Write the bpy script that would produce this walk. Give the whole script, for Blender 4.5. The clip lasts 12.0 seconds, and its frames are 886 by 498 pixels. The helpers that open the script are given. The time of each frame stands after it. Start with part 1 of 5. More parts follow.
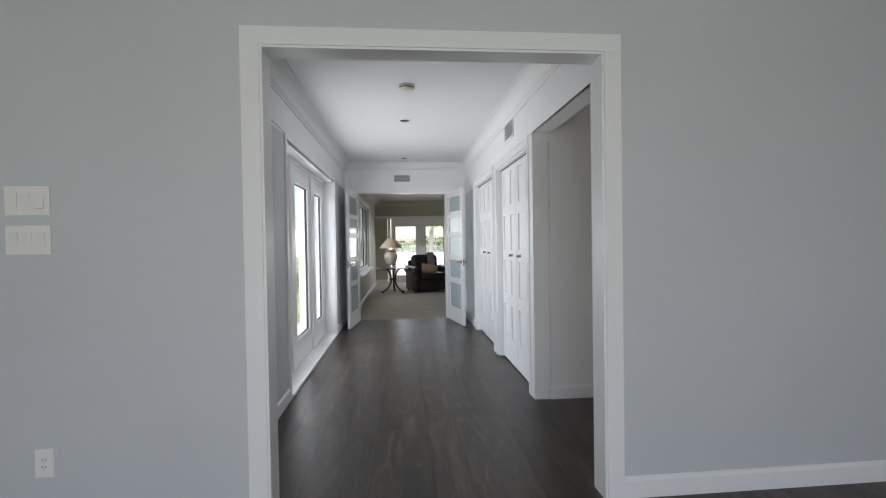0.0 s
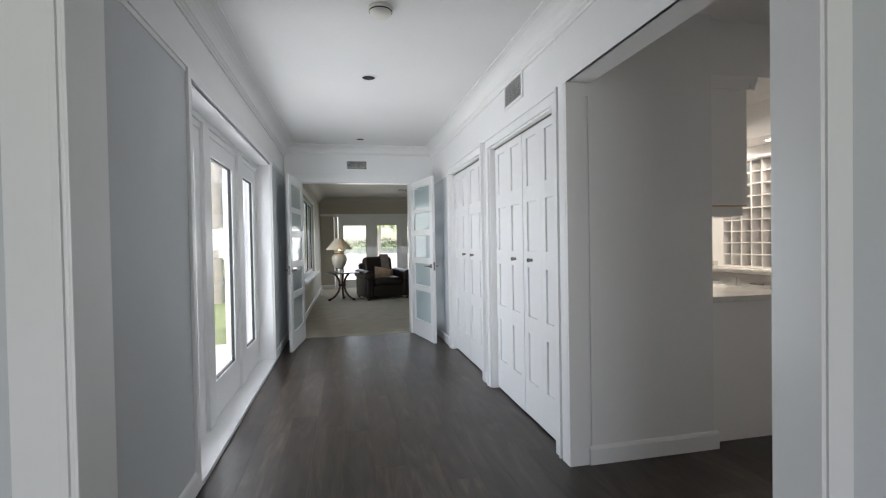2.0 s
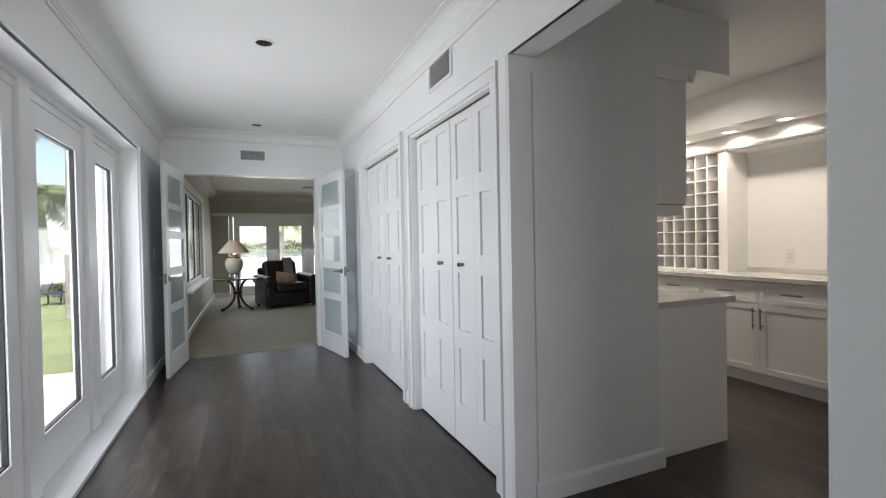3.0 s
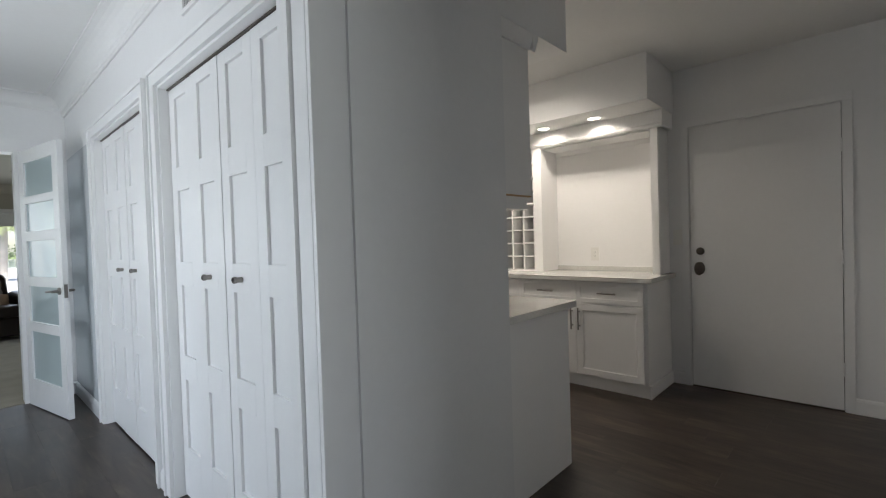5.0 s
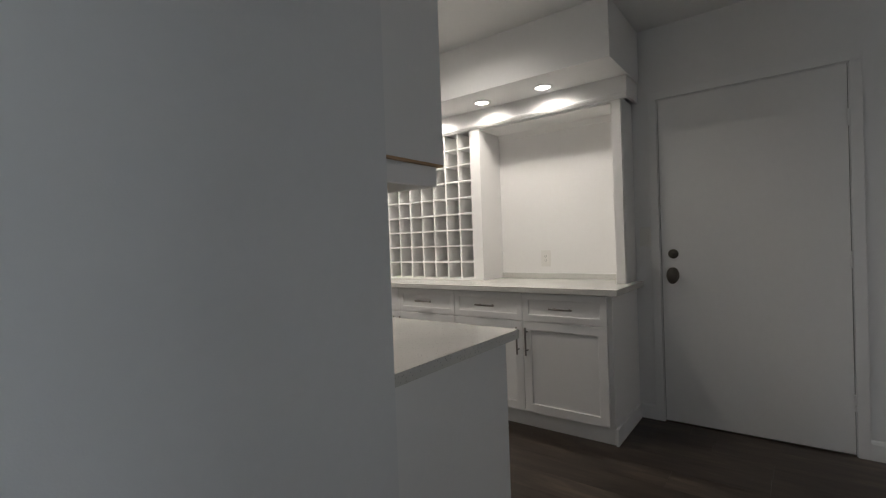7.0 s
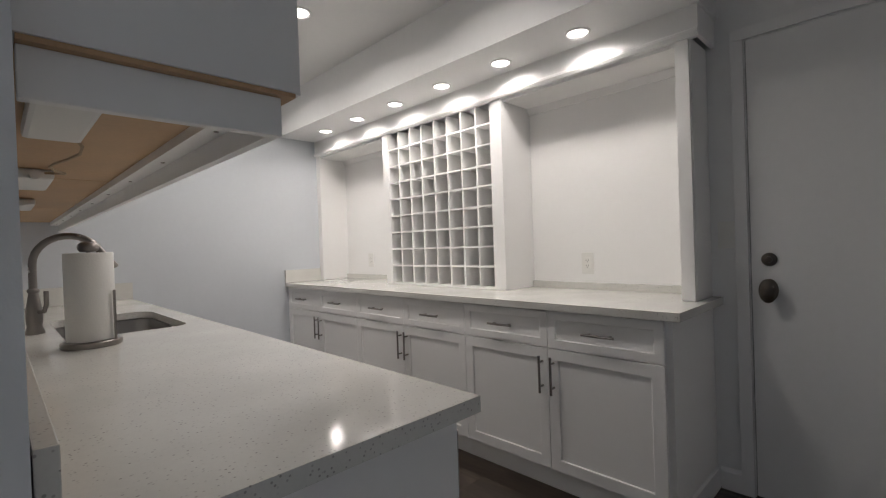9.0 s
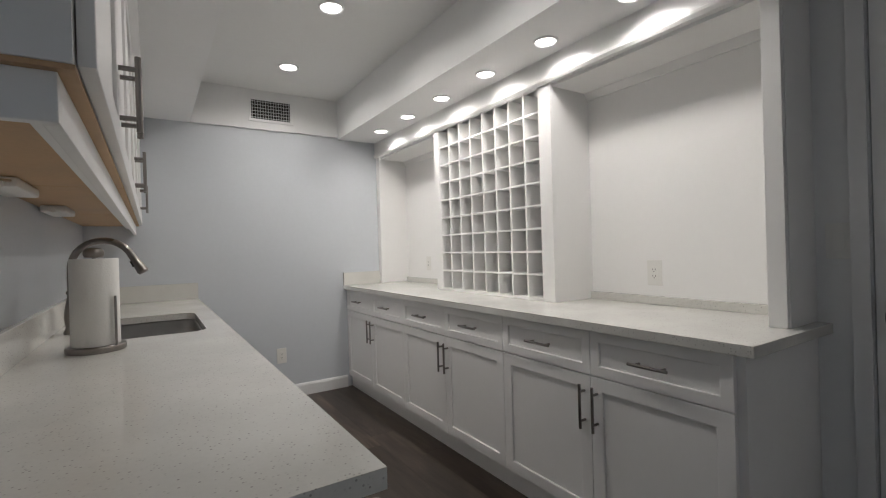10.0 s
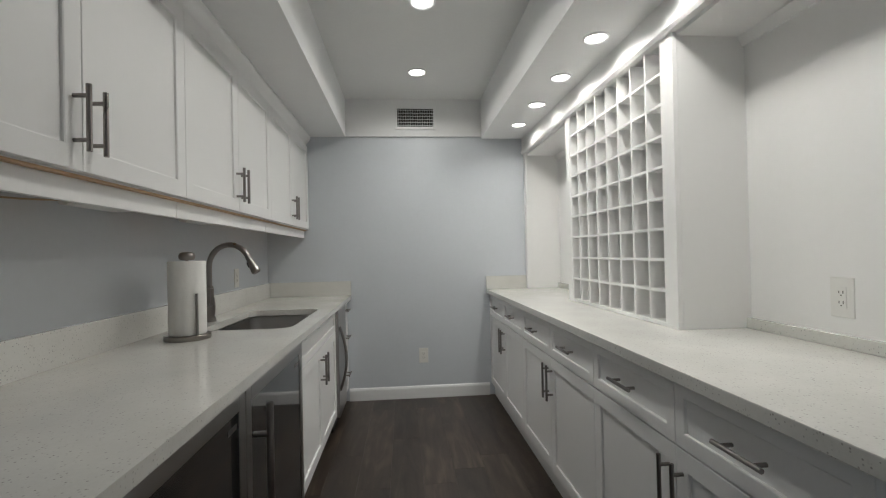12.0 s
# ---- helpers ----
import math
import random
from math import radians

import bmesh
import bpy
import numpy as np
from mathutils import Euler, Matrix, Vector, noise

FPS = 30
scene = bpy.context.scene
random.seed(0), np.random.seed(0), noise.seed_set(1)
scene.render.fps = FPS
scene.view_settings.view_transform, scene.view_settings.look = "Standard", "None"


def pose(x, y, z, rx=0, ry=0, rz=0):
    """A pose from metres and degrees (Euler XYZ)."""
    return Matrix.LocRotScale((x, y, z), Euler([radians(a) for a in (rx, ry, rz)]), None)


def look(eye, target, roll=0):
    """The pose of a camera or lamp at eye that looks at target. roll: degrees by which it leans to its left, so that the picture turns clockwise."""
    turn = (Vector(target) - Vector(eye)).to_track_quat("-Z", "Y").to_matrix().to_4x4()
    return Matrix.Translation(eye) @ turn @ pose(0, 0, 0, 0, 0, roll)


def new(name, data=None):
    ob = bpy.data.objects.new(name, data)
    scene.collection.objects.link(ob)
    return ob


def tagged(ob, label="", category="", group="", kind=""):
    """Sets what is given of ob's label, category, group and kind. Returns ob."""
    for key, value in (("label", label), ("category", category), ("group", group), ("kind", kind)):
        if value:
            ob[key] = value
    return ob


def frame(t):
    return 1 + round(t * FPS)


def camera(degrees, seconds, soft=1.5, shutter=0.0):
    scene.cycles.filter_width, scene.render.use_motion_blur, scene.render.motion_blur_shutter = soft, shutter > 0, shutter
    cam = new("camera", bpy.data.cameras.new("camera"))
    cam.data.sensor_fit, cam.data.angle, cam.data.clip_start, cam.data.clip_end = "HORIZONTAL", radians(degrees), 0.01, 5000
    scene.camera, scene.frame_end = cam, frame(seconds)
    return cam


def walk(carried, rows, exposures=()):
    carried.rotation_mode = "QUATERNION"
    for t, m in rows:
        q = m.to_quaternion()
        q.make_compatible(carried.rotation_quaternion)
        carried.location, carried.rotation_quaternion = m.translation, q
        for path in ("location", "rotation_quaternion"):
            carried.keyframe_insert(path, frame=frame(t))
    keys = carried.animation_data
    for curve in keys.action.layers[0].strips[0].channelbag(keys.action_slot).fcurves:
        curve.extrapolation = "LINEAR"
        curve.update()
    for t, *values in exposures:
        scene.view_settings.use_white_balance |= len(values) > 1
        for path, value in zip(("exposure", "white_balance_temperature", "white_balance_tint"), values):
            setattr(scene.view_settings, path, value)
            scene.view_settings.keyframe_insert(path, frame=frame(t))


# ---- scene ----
cam = camera(88.4, 12.0, soft=1.2)
PATH = [
    (0, (0.283, 0.372, 1.27), (0.457, 2.364, 1.237), -0.9),
    (0.5, (0.227, 0.719, 1.266), (0.406, 2.71, 1.236), -0.9),
    (1, (0.186, 1.033, 1.264), (0.367, 3.025, 1.231), -0.9),
    (1.5, (0.156, 1.336, 1.263), (0.414, 3.319, 1.231), -1.0),
    (2, (0.121, 1.602, 1.258), (0.537, 3.558, 1.226), -1.0),
    (2.5, (0.142, 1.862, 1.265), (0.741, 3.77, 1.23), -1.0),
    (3, (0.182, 2.095, 1.256), (0.977, 3.93, 1.226), -1.1),
    (3.2, (0.191, 2.178, 1.257), (1.07, 3.974, 1.227), -1.2),
    (4.8, (0.555, 2.721, 1.252), (1.968, 4.135, 1.21), -1.8),
    (5, (0.615, 2.778, 1.251), (2.081, 4.138, 1.209), -1.8),
    (5.5, (0.813, 2.893, 1.241), (2.367, 4.152, 1.204), -2.0),
    (6, (1.011, 3.002, 1.233), (2.605, 4.21, 1.195), -2.1),
    (6.5, (1.223, 3.092, 1.218), (2.819, 4.297, 1.185), -2.0),
    (7, (1.458, 3.154, 1.216), (3.051, 4.363, 1.19), -2.1),
    (7.2, (1.545, 3.178, 1.196), (3.141, 4.384, 1.178), -1.8),
    (8.8, (2.148, 3.312, 1.21), (3.603, 4.683, 1.191), -2.0),
    (9, (2.223, 3.319, 1.208), (3.627, 4.744, 1.19), -2.0),
    (9.5, (2.428, 3.325, 1.218), (3.685, 4.880, 1.209), -1.9),
    (10, (2.635, 3.306, 1.225), (3.713, 4.990, 1.220), -1.7),
    (10.5, (2.814, 3.340, 1.226), (3.685, 5.140, 1.229), -1.5),
    (11, (3.010, 3.356, 1.234), (3.648, 5.252, 1.243), -1.5),
    (11.5, (3.210, 3.341, 1.237), (3.613, 5.300, 1.250), -1.3),
    (12, (3.376, 3.336, 1.235), (3.549, 5.329, 1.253), -1.2),
]
walk(cam, [(t, look(eye, target, roll)) for t, eye, target, roll in PATH], [(0.0, 0.80, 6600, 14), (1.5, 0.78, 6600, 13), (3.0, 0.76, 6600, 13), (4.8, 0.70, 6350, 11), (6.2, 0.58, 6200, 10), (7.2, 0.48, 6100, 11), (8.8, 0.52, 5980, 13), (10.5, 0.42, 5800, 9), (12.0, 0.38, 5750, 6)])

# ---- world, sun, large lights ----
world = bpy.data.worlds.new("world")
scene.world = world
world.use_nodes = True
wn = world.node_tree.nodes
sky = wn.new("ShaderNodeTexSky")
sky.sky_type, sky.sun_disc = "NISHITA", False
sky.sun_elevation, sky.sun_rotation = radians(57), radians(162)
wn["Background"].inputs["Strength"].default_value = 0.15
world.node_tree.links.new(sky.outputs[0], wn["Background"].inputs[0])
sun = new("sun", bpy.data.lights.new("sun", "SUN"))
sun.data.energy, sun.data.angle, sun.data.color = 5.0, radians(0.5), (1.0, 0.95, 0.88)
sun.matrix_world = look((0, 0, 20), (-0.06, 0.6, 19.0))


def window_light(name, x, y, z, w, h, target, energy, color=(0.88, 0.945, 1.0)):
    lamp = new(name, bpy.data.lights.new(name, "AREA"))
    lamp.data.shape, lamp.data.size, lamp.data.size_y = "RECTANGLE", w, h
    lamp.data.energy, lamp.data.color = energy, color
    lamp.matrix_world = look((x, y, z), target)
    return lamp


window_light("hall_window_light", -0.90, 5.46, 1.15, 2.35, 1.85, (1.0, 5.46, 1.1), 46)
window_light("living_window_light", 1.6, 14.80, 1.0, 3.3, 1.7, (1.6, 10, -2.6), 22)
window_light("living_side_light", -0.70, 10.48, 1.37, 2.7, 1.3, (3, 10.48, -0.6), 9)
# added fill behind the camera; no window is known on this side
window_light("room_window_light", 0.35, -2.5, 1.3, 3.4, 1.8, (0.3, 2, 1.2), 44, (0.93, 0.955, 1.0))


def downlight_lamp(x, y, z, energy, spread=120):
    lamp = new("downlight_glow", bpy.data.lights.new("downlight_glow", "AREA"))
    lamp.data.shape, lamp.data.size, lamp.data.energy = "DISK", 0.09, energy
    lamp.data.color, lamp.data.spread = (1.0, 0.90, 0.765), radians(spread)
    lamp.location = (x, y, z)


for k in range(6):
    downlight_lamp(4.287, 4.425 + 0.475 * k, 2.212, 1.40, 150)
for y in (4.79, 5.72, 6.65):
    downlight_lamp(3.5, y, 2.548, 3.6, 155)

# ---- materials ----
def material(name, color, rough=0.5, metal=0.0, vary=0.06, scale=6.0, bump=0.0, bump_scale=120.0, coat=0.0, spec=0.5):
    """Colour with two scales of variation, a little uneven gloss and fine relief."""
    m = bpy.data.materials.new(name)
    m.use_nodes = True
    n, l = m.node_tree.nodes, m.node_tree.links
    b = n["Principled BSDF"]
    b.inputs["Metallic"].default_value, b.inputs["Coat Weight"].default_value = metal, coat
    b.inputs["Specular IOR Level"].default_value = spec
    geo = n.new("ShaderNodeNewGeometry")
    big, small = n.new("ShaderNodeTexNoise"), n.new("ShaderNodeTexNoise")
    big.inputs["Scale"].default_value, small.inputs["Scale"].default_value = scale * 0.25, scale * 6
    big.inputs["Detail"].default_value = small.inputs["Detail"].default_value = 3
    add = n.new("ShaderNodeMath")
    add.operation = "MULTIPLY_ADD"
    add.inputs[1].default_value = 0.45
    ramp = n.new("ShaderNodeMapRange")
    ramp.inputs["From Min"].default_value, ramp.inputs["From Max"].default_value = 0.45, 1.0
    ramp.inputs["To Min"].default_value, ramp.inputs["To Max"].default_value = 1 - vary, 1 + vary
    tint = n.new("ShaderNodeMix")
    tint.data_type, tint.blend_type = "RGBA", "MULTIPLY"
    tint.inputs["Factor"].default_value = 1.0
    tint.inputs["A"].default_value = (*color, 1)
    l.new(geo.outputs["Position"], big.inputs["Vector"])
    l.new(geo.outputs["Position"], small.inputs["Vector"])
    l.new(small.outputs["Fac"], add.inputs[0])
    l.new(big.outputs["Fac"], add.inputs[2])
    l.new(add.outputs[0], ramp.inputs["Value"])
    l.new(ramp.outputs[0], tint.inputs["B"])
    l.new(tint.outputs["Result"], b.inputs["Base Color"])
    gloss = n.new("ShaderNodeMapRange")
    gloss.inputs["To Min"].default_value, gloss.inputs["To Max"].default_value = max(0.02, rough - 0.07), min(1, rough + 0.07)
    l.new(big.outputs["Fac"], gloss.inputs["Value"])
    l.new(gloss.outputs[0], b.inputs["Roughness"])
    if bump:
        fine, relief = n.new("ShaderNodeTexNoise"), n.new("ShaderNodeBump")
        fine.inputs["Scale"].default_value = bump_scale
        relief.inputs["Strength"].default_value, relief.inputs["Distance"].default_value = bump, 0.002
        l.new(geo.outputs["Position"], fine.inputs["Vector"])
        l.new(fine.outputs["Fac"], relief.inputs["Height"])
        l.new(relief.outputs[0], b.inputs["Normal"])
    return m


def glass_material(name, color=(1, 1, 1), rough=0.0, see=0.85):
    """A thin pane: mostly clear, with a mirror's share of gloss."""
    m = bpy.data.materials.new(name)
    m.use_nodes = True
    n, l = m.node_tree.nodes, m.node_tree.links
    n.remove(n["Principled BSDF"])
    clear, shine, mix, fres = (n.new("ShaderNodeBsdf" + k) if k != "M" else n.new("ShaderNodeMixShader") for k in ("Transparent", "Glossy", "M", "Diffuse"))
    clear.inputs[0].default_value = (*color, 1)
    shine.inputs["Roughness"].default_value = rough
    n.remove(fres)
    edge, steep, scale = n.new("ShaderNodeLayerWeight"), n.new("ShaderNodeMath"), n.new("ShaderNodeMath")
    edge.inputs["Blend"].default_value = 0.5
    steep.operation, scale.operation = "POWER", "MULTIPLY_ADD"
    steep.inputs[1].default_value, scale.inputs[1].default_value, scale.inputs[2].default_value = 5.0, 0.8, 0.03
    l.new(edge.outputs["Facing"], steep.inputs[0])
    l.new(steep.outputs[0], scale.inputs[0])
    l.new(scale.outputs[0], mix.inputs[0])
    l.new(clear.outputs[0], mix.inputs[1])
    l.new(shine.outputs[0], mix.inputs[2])
    l.new(mix.outputs[0], n["Material Output"].inputs[0])
    return m


def frosted_material(name, color):
    m = bpy.data.materials.new(name)
    m.use_nodes = True
    n, l = m.node_tree.nodes, m.node_tree.links
    b = n["Principled BSDF"]
    b.inputs["Base Color"].default_value = (*color, 1)
    b.inputs["Roughness"].default_value = 0.3
    b.inputs["Coat Weight"].default_value, b.inputs["Coat Roughness"].default_value = 1.0, 0.03
    b.inputs["Transmission Weight"].default_value = 0.45
    b.inputs["IOR"].default_value = 1.2
    return m


def glow_material(name, color, strength):
    m = bpy.data.materials.new(name)
    m.use_nodes = True
    b = m.node_tree.nodes["Principled BSDF"]
    b.inputs["Base Color"].default_value = (*color, 1)
    b.inputs["Emission Color"].default_value = (*color, 1)
    b.inputs["Emission Strength"].default_value = strength
    return m


def plank_material(name):
    """Dark grey-brown vinyl planks: each its own tone, streaked along its length."""
    m = material(name, (0.09, 0.072, 0.06), rough=0.34, bump=0.12, bump_scale=60)
    n, l = m.node_tree.nodes, m.node_tree.links
    b = n["Principled BSDF"]
    geo, info, stretch = n.new("ShaderNodeNewGeometry"), n.new("ShaderNodeObjectInfo"), n.new("ShaderNodeMapping")
    stretch.inputs["Scale"].default_value = (48, 2.4, 1)
    shift = n.new("ShaderNodeVectorMath")
    shift.operation = "ADD"
    spread = n.new("ShaderNodeMath")
    spread.operation = "MULTIPLY"
    spread.inputs[1].default_value = 40
    l.new(info.outputs["Random"], spread.inputs[0])
    l.new(geo.outputs["Position"], stretch.inputs["Vector"])
    l.new(stretch.outputs[0], shift.inputs[0])
    l.new(spread.outputs[0], shift.inputs[1])
    grain, cloud = n.new("ShaderNodeTexNoise"), n.new("ShaderNodeTexNoise")
    wide = n.new("ShaderNodeMapping")
    wide.inputs["Scale"].default_value = (0.2, 0.8, 1)
    l.new(shift.outputs[0], wide.inputs["Vector"])
    grain.inputs["Scale"].default_value, grain.inputs["Detail"].default_value, grain.inputs["Distortion"].default_value = 1.0, 5, 0.4
    cloud.inputs["Scale"].default_value, cloud.inputs["Detail"].default_value, cloud.inputs["Distortion"].default_value = 1.0, 6, 1.5
    l.new(shift.outputs[0], grain.inputs["Vector"])
    l.new(wide.outputs[0], cloud.inputs["Vector"])
    total, plus = n.new("ShaderNodeMath"), n.new("ShaderNodeMath")
    total.operation = plus.operation = "MULTIPLY_ADD"
    total.inputs[1].default_value, plus.inputs[1].default_value = 0.34, 0.22
    l.new(grain.outputs["Fac"], total.inputs[0])
    l.new(cloud.outputs["Fac"], total.inputs[2])
    l.new(info.outputs["Random"], plus.inputs[0])
    l.new(total.outputs[0], plus.inputs[2])
    ramp = n.new("ShaderNodeValToRGB")
    e = ramp.color_ramp.elements
    e[0].position, e[0].color = 0.05, (0.017, 0.011, 0.0075, 1)
    e[1].position, e[1].color = 0.95, (0.118, 0.086, 0.062, 1)
    mid = e.new(0.5)
    mid.color = (0.046, 0.0325, 0.0235, 1)
    squeeze = n.new("ShaderNodeMapRange")
    squeeze.inputs["From Min"].default_value, squeeze.inputs["From Max"].default_value = 0.55, 1.2
    l.new(plus.outputs[0], squeeze.inputs["Value"])
    l.new(squeeze.outputs[0], ramp.inputs[0])
    l.new(ramp.outputs[0], b.inputs["Base Color"])
    return m


def quartz_material(name):
    """White engineered stone with fine grey and clear chips."""
    m = material(name, (0.655, 0.645, 0.61), rough=0.1, vary=0.06, scale=20)
    n, l = m.node_tree.nodes, m.node_tree.links
    b = n["Principled BSDF"]
    geo = n.new("ShaderNodeNewGeometry")
    cells = n.new("ShaderNodeTexVoronoi")
    cells.inputs["Scale"].default_value = 150
    pick = n.new("ShaderNodeMapRange")
    pick.inputs["From Min"].default_value, pick.inputs["From Max"].default_value = 0.36, 0.22
    tone = n.new("ShaderNodeMapRange")
    tone.inputs["From Min"].default_value, tone.inputs["From Max"].default_value = 0.60, 0.85
    both = n.new("ShaderNodeMath")
    both.operation = "MULTIPLY"
    mix = n.new("ShaderNodeMix")
    mix.data_type = "RGBA"
    mix.inputs["B"].default_value = (0.36, 0.35, 0.33, 1)
    l.new(geo.outputs["Position"], cells.inputs["Vector"])
    l.new(cells.outputs["Distance"], pick.inputs["Value"])
    l.new(cells.outputs["Color"], tone.inputs["Value"])
    l.new(pick.outputs[0], both.inputs[0])
    l.new(tone.outputs[0], both.inputs[1])
    l.new(both.outputs[0], mix.inputs["Factor"])
    old = b.inputs["Base Color"].links[0].from_socket
    l.new(old, mix.inputs["A"])
    l.new(mix.outputs["Result"], b.inputs["Base Color"])
    return m


BLUE = material("pale blue-grey wall paint", (0.57, 0.59, 0.605), 0.55, vary=0.03, bump=0.15, bump_scale=260)
LILAC = material("cool light grey wall paint", (0.61, 0.635, 0.672), 0.5, vary=0.03, bump=0.12, bump_scale=260)
WHITE = material("white wall paint", (0.81, 0.81, 0.81), 0.5, vary=0.025, bump=0.1, bump_scale=260)
TRIM = material("white satin trim paint", (0.82, 0.82, 0.82), 0.32, vary=0.02, bump=0.05, bump_scale=90)
CEIL = material("white ceiling paint", (0.80, 0.80, 0.79), 0.75, vary=0.025, bump=0.15, bump_scale=200)
CABINET = material("white lacquered cabinet paint", (0.87, 0.862, 0.852), 0.42, vary=0.015, bump=0.03, bump_scale=80)
BEIGE = material("beige wall paint", (0.50, 0.47, 0.40), 0.6, vary=0.03, bump=0.1, bump_scale=260)
TAUPE = material("pale taupe ceiling paint", (0.52, 0.50, 0.44), 0.7, vary=0.03, bump=0.1, bump_scale=260)
STEEL = material("brushed nickel", (0.27, 0.25, 0.235), 0.3, metal=1.0, vary=0.04, scale=30)
DARKSTEEL = material("dark pewter", (0.13, 0.115, 0.10), 0.35, metal=1.0, vary=0.08, scale=40)
INOX = material("brushed stainless steel", (0.40, 0.39, 0.38), 0.32, metal=1.0, vary=0.05, scale=40)
PLASTIC = material("white plastic", (0.80, 0.79, 0.76), 0.35, vary=0.01)
IVORY = material("off-white plastic", (0.74, 0.72, 0.66), 0.4, vary=0.02)
BLACK = material("black gap", (0.012, 0.012, 0.012), 0.7)
SHADOW = material("near-black duct shade", (0.006, 0.006, 0.006), 0.8)
QUARTZ = quartz_material("white speckled quartz")
PLANK = plank_material("dark vinyl plank")
SUBFLOOR = material("dark joint", (0.02, 0.017, 0.015), 0.8)
MAPLE = material("raw maple plywood", (0.55, 0.36, 0.20), 0.55, vary=0.1, scale=14)
GLASS = glass_material("clear glass")
DARKGLASS = material("dark tinted glass", (0.012, 0.012, 0.012), 0.05, vary=0.02, coat=0.4)
FROST = frosted_material("frosted glass", (0.60, 0.70, 0.72))
GLOW = glow_material("lit lamp lens", (1.0, 0.90, 0.77), 9.0)

# ---- building helpers ----
def box(bm, x0, x1, y0, y1, z0, z1, bevel=0.0):
    """A box between two corners, its edges rounded a little when asked."""
    got = bmesh.ops.create_cube(bm, size=1.0, matrix=Matrix.Translation(((x0 + x1) / 2, (y0 + y1) / 2, (z0 + z1) / 2)) @ Matrix.Diagonal((abs(x1 - x0), abs(y1 - y0), abs(z1 - z0), 1)))
    if bevel:
        edges = list({e for v in got["verts"] for e in v.link_edges})
        bmesh.ops.bevel(bm, geom=edges, offset=bevel, segments=2, affect="EDGES", profile=0.6)


def rod(bm, a, b, r, r2=None, seg=14):
    """A round bar from a to b."""
    a, b = Vector(a), Vector(b)
    turn = (b - a).to_track_quat("Z", "Y").to_matrix().to_4x4()
    bmesh.ops.create_cone(bm, cap_ends=True, segments=seg, radius1=r, radius2=r if r2 is None else r2, depth=(b - a).length, matrix=Matrix.Translation((a + b) / 2) @ turn)


def tube(bm, pts, r, seg=10, taper=None):
    """A round tube along a line of points."""
    pts = [Vector(p) for p in pts]
    rings = []
    side = Vector((0.31, 0.95, 0.12))
    for k, p in enumerate(pts):
        d = (pts[min(k + 1, len(pts) - 1)] - pts[max(k - 1, 0)]).normalized()
        u = d.cross(side).normalized()
        v = d.cross(u)
        rr = r if taper is None else r * taper(k / (len(pts) - 1))
        rings.append([bm.verts.new(p + rr * (math.cos(a) * u + math.sin(a) * v)) for a in (2 * math.pi * s / seg for s in range(seg))])
    for one, two in zip(rings, rings[1:]):
        for s in range(seg):
            bm.faces.new((one[s], one[(s + 1) % seg], two[(s + 1) % seg], two[s]))
    bm.faces.new(rings[0][::-1])
    bm.faces.new(rings[-1])


def lathe(bm, profile, seg=28, at=(0, 0, 0)):
    """A turned shape from (radius, height) pairs."""
    rings = []
    for r, z in profile:
        rings.append([bm.verts.new((at[0] + r * math.cos(2 * math.pi * s / seg), at[1] + r * math.sin(2 * math.pi * s / seg), at[2] + z)) for s in range(seg)])
    for one, two in zip(rings, rings[1:]):
        for s in range(seg):
            bm.faces.new((one[s], one[(s + 1) % seg], two[(s + 1) % seg], two[s]))
    if abs(profile[0][0] - profile[-1][0]) < 0.004 and len(profile) > 3:
        for s in range(seg):
            bm.faces.new((rings[-1][s], rings[-1][(s + 1) % seg], rings[0][(s + 1) % seg], rings[0][s]))
        return
    bm.faces.new(rings[0][::-1])
    bm.faces.new(rings[-1])


def strip(bm, profile, along, start, end, origin):
    """A profile of (out, up) pairs drawn along x or y: skirting, crown, rails."""
    a, b = [], []
    for o, u in profile:
        if along == "y":
            a.append(bm.verts.new((origin[0] + o, start, origin[1] + u)))
            b.append(bm.verts.new((origin[0] + o, end, origin[1] + u)))
        else:
            a.append(bm.verts.new((start, origin[0] + o, origin[1] + u)))
            b.append(bm.verts.new((end, origin[0] + o, origin[1] + u)))
    k = len(profile)
    for s in range(k):
        bm.faces.new((a[s], a[(s + 1) % k], b[(s + 1) % k], b[s]))
    bm.faces.new(a[::-1])
    bm.faces.new(b)


ORIGIN = {}


def finish(name, bm, mat, smooth=False):
    bmesh.ops.recalc_face_normals(bm, faces=bm.faces)
    me = bpy.data.meshes.new(name)
    bm.to_mesh(me)
    bm.free()
    me.materials.append(mat)
    if smooth:
        for p in me.polygons:
            p.use_smooth = True
        me.set_sharp_from_angle(angle=radians(40))
    return me


def part(name, bm, mat, parent, label="", smooth=False):
    """One mesh under a thing or a part, built in the same space as its thing."""
    me = finish(name, bm, mat, smooth)
    at = ORIGIN.get(parent, Vector((0, 0, 0)))
    me.transform(Matrix.Translation(-at))
    ob = new(name, me)
    ob.parent = parent
    ORIGIN[ob] = at
    return tagged(ob, label)


def thing(name, label, category, group="", at=(0, 0, 0), kind=""):
    """An Empty at the thing's base, to hold its parts."""
    ob = new(name)
    ob.empty_display_size = 0.05
    ob.location = at
    ORIGIN[ob] = Vector(at)
    return tagged(ob, label, category, group, kind)


def solid(name, bm, mat, label, category, kind="", group="", smooth=False):
    """A thing that is one mesh."""
    return tagged(new(name, finish(name, bm, mat, smooth)), label, category, group, kind)


def structure(name, bm, mat, label, category):
    return solid(name, bm, mat, label, category, "structure")


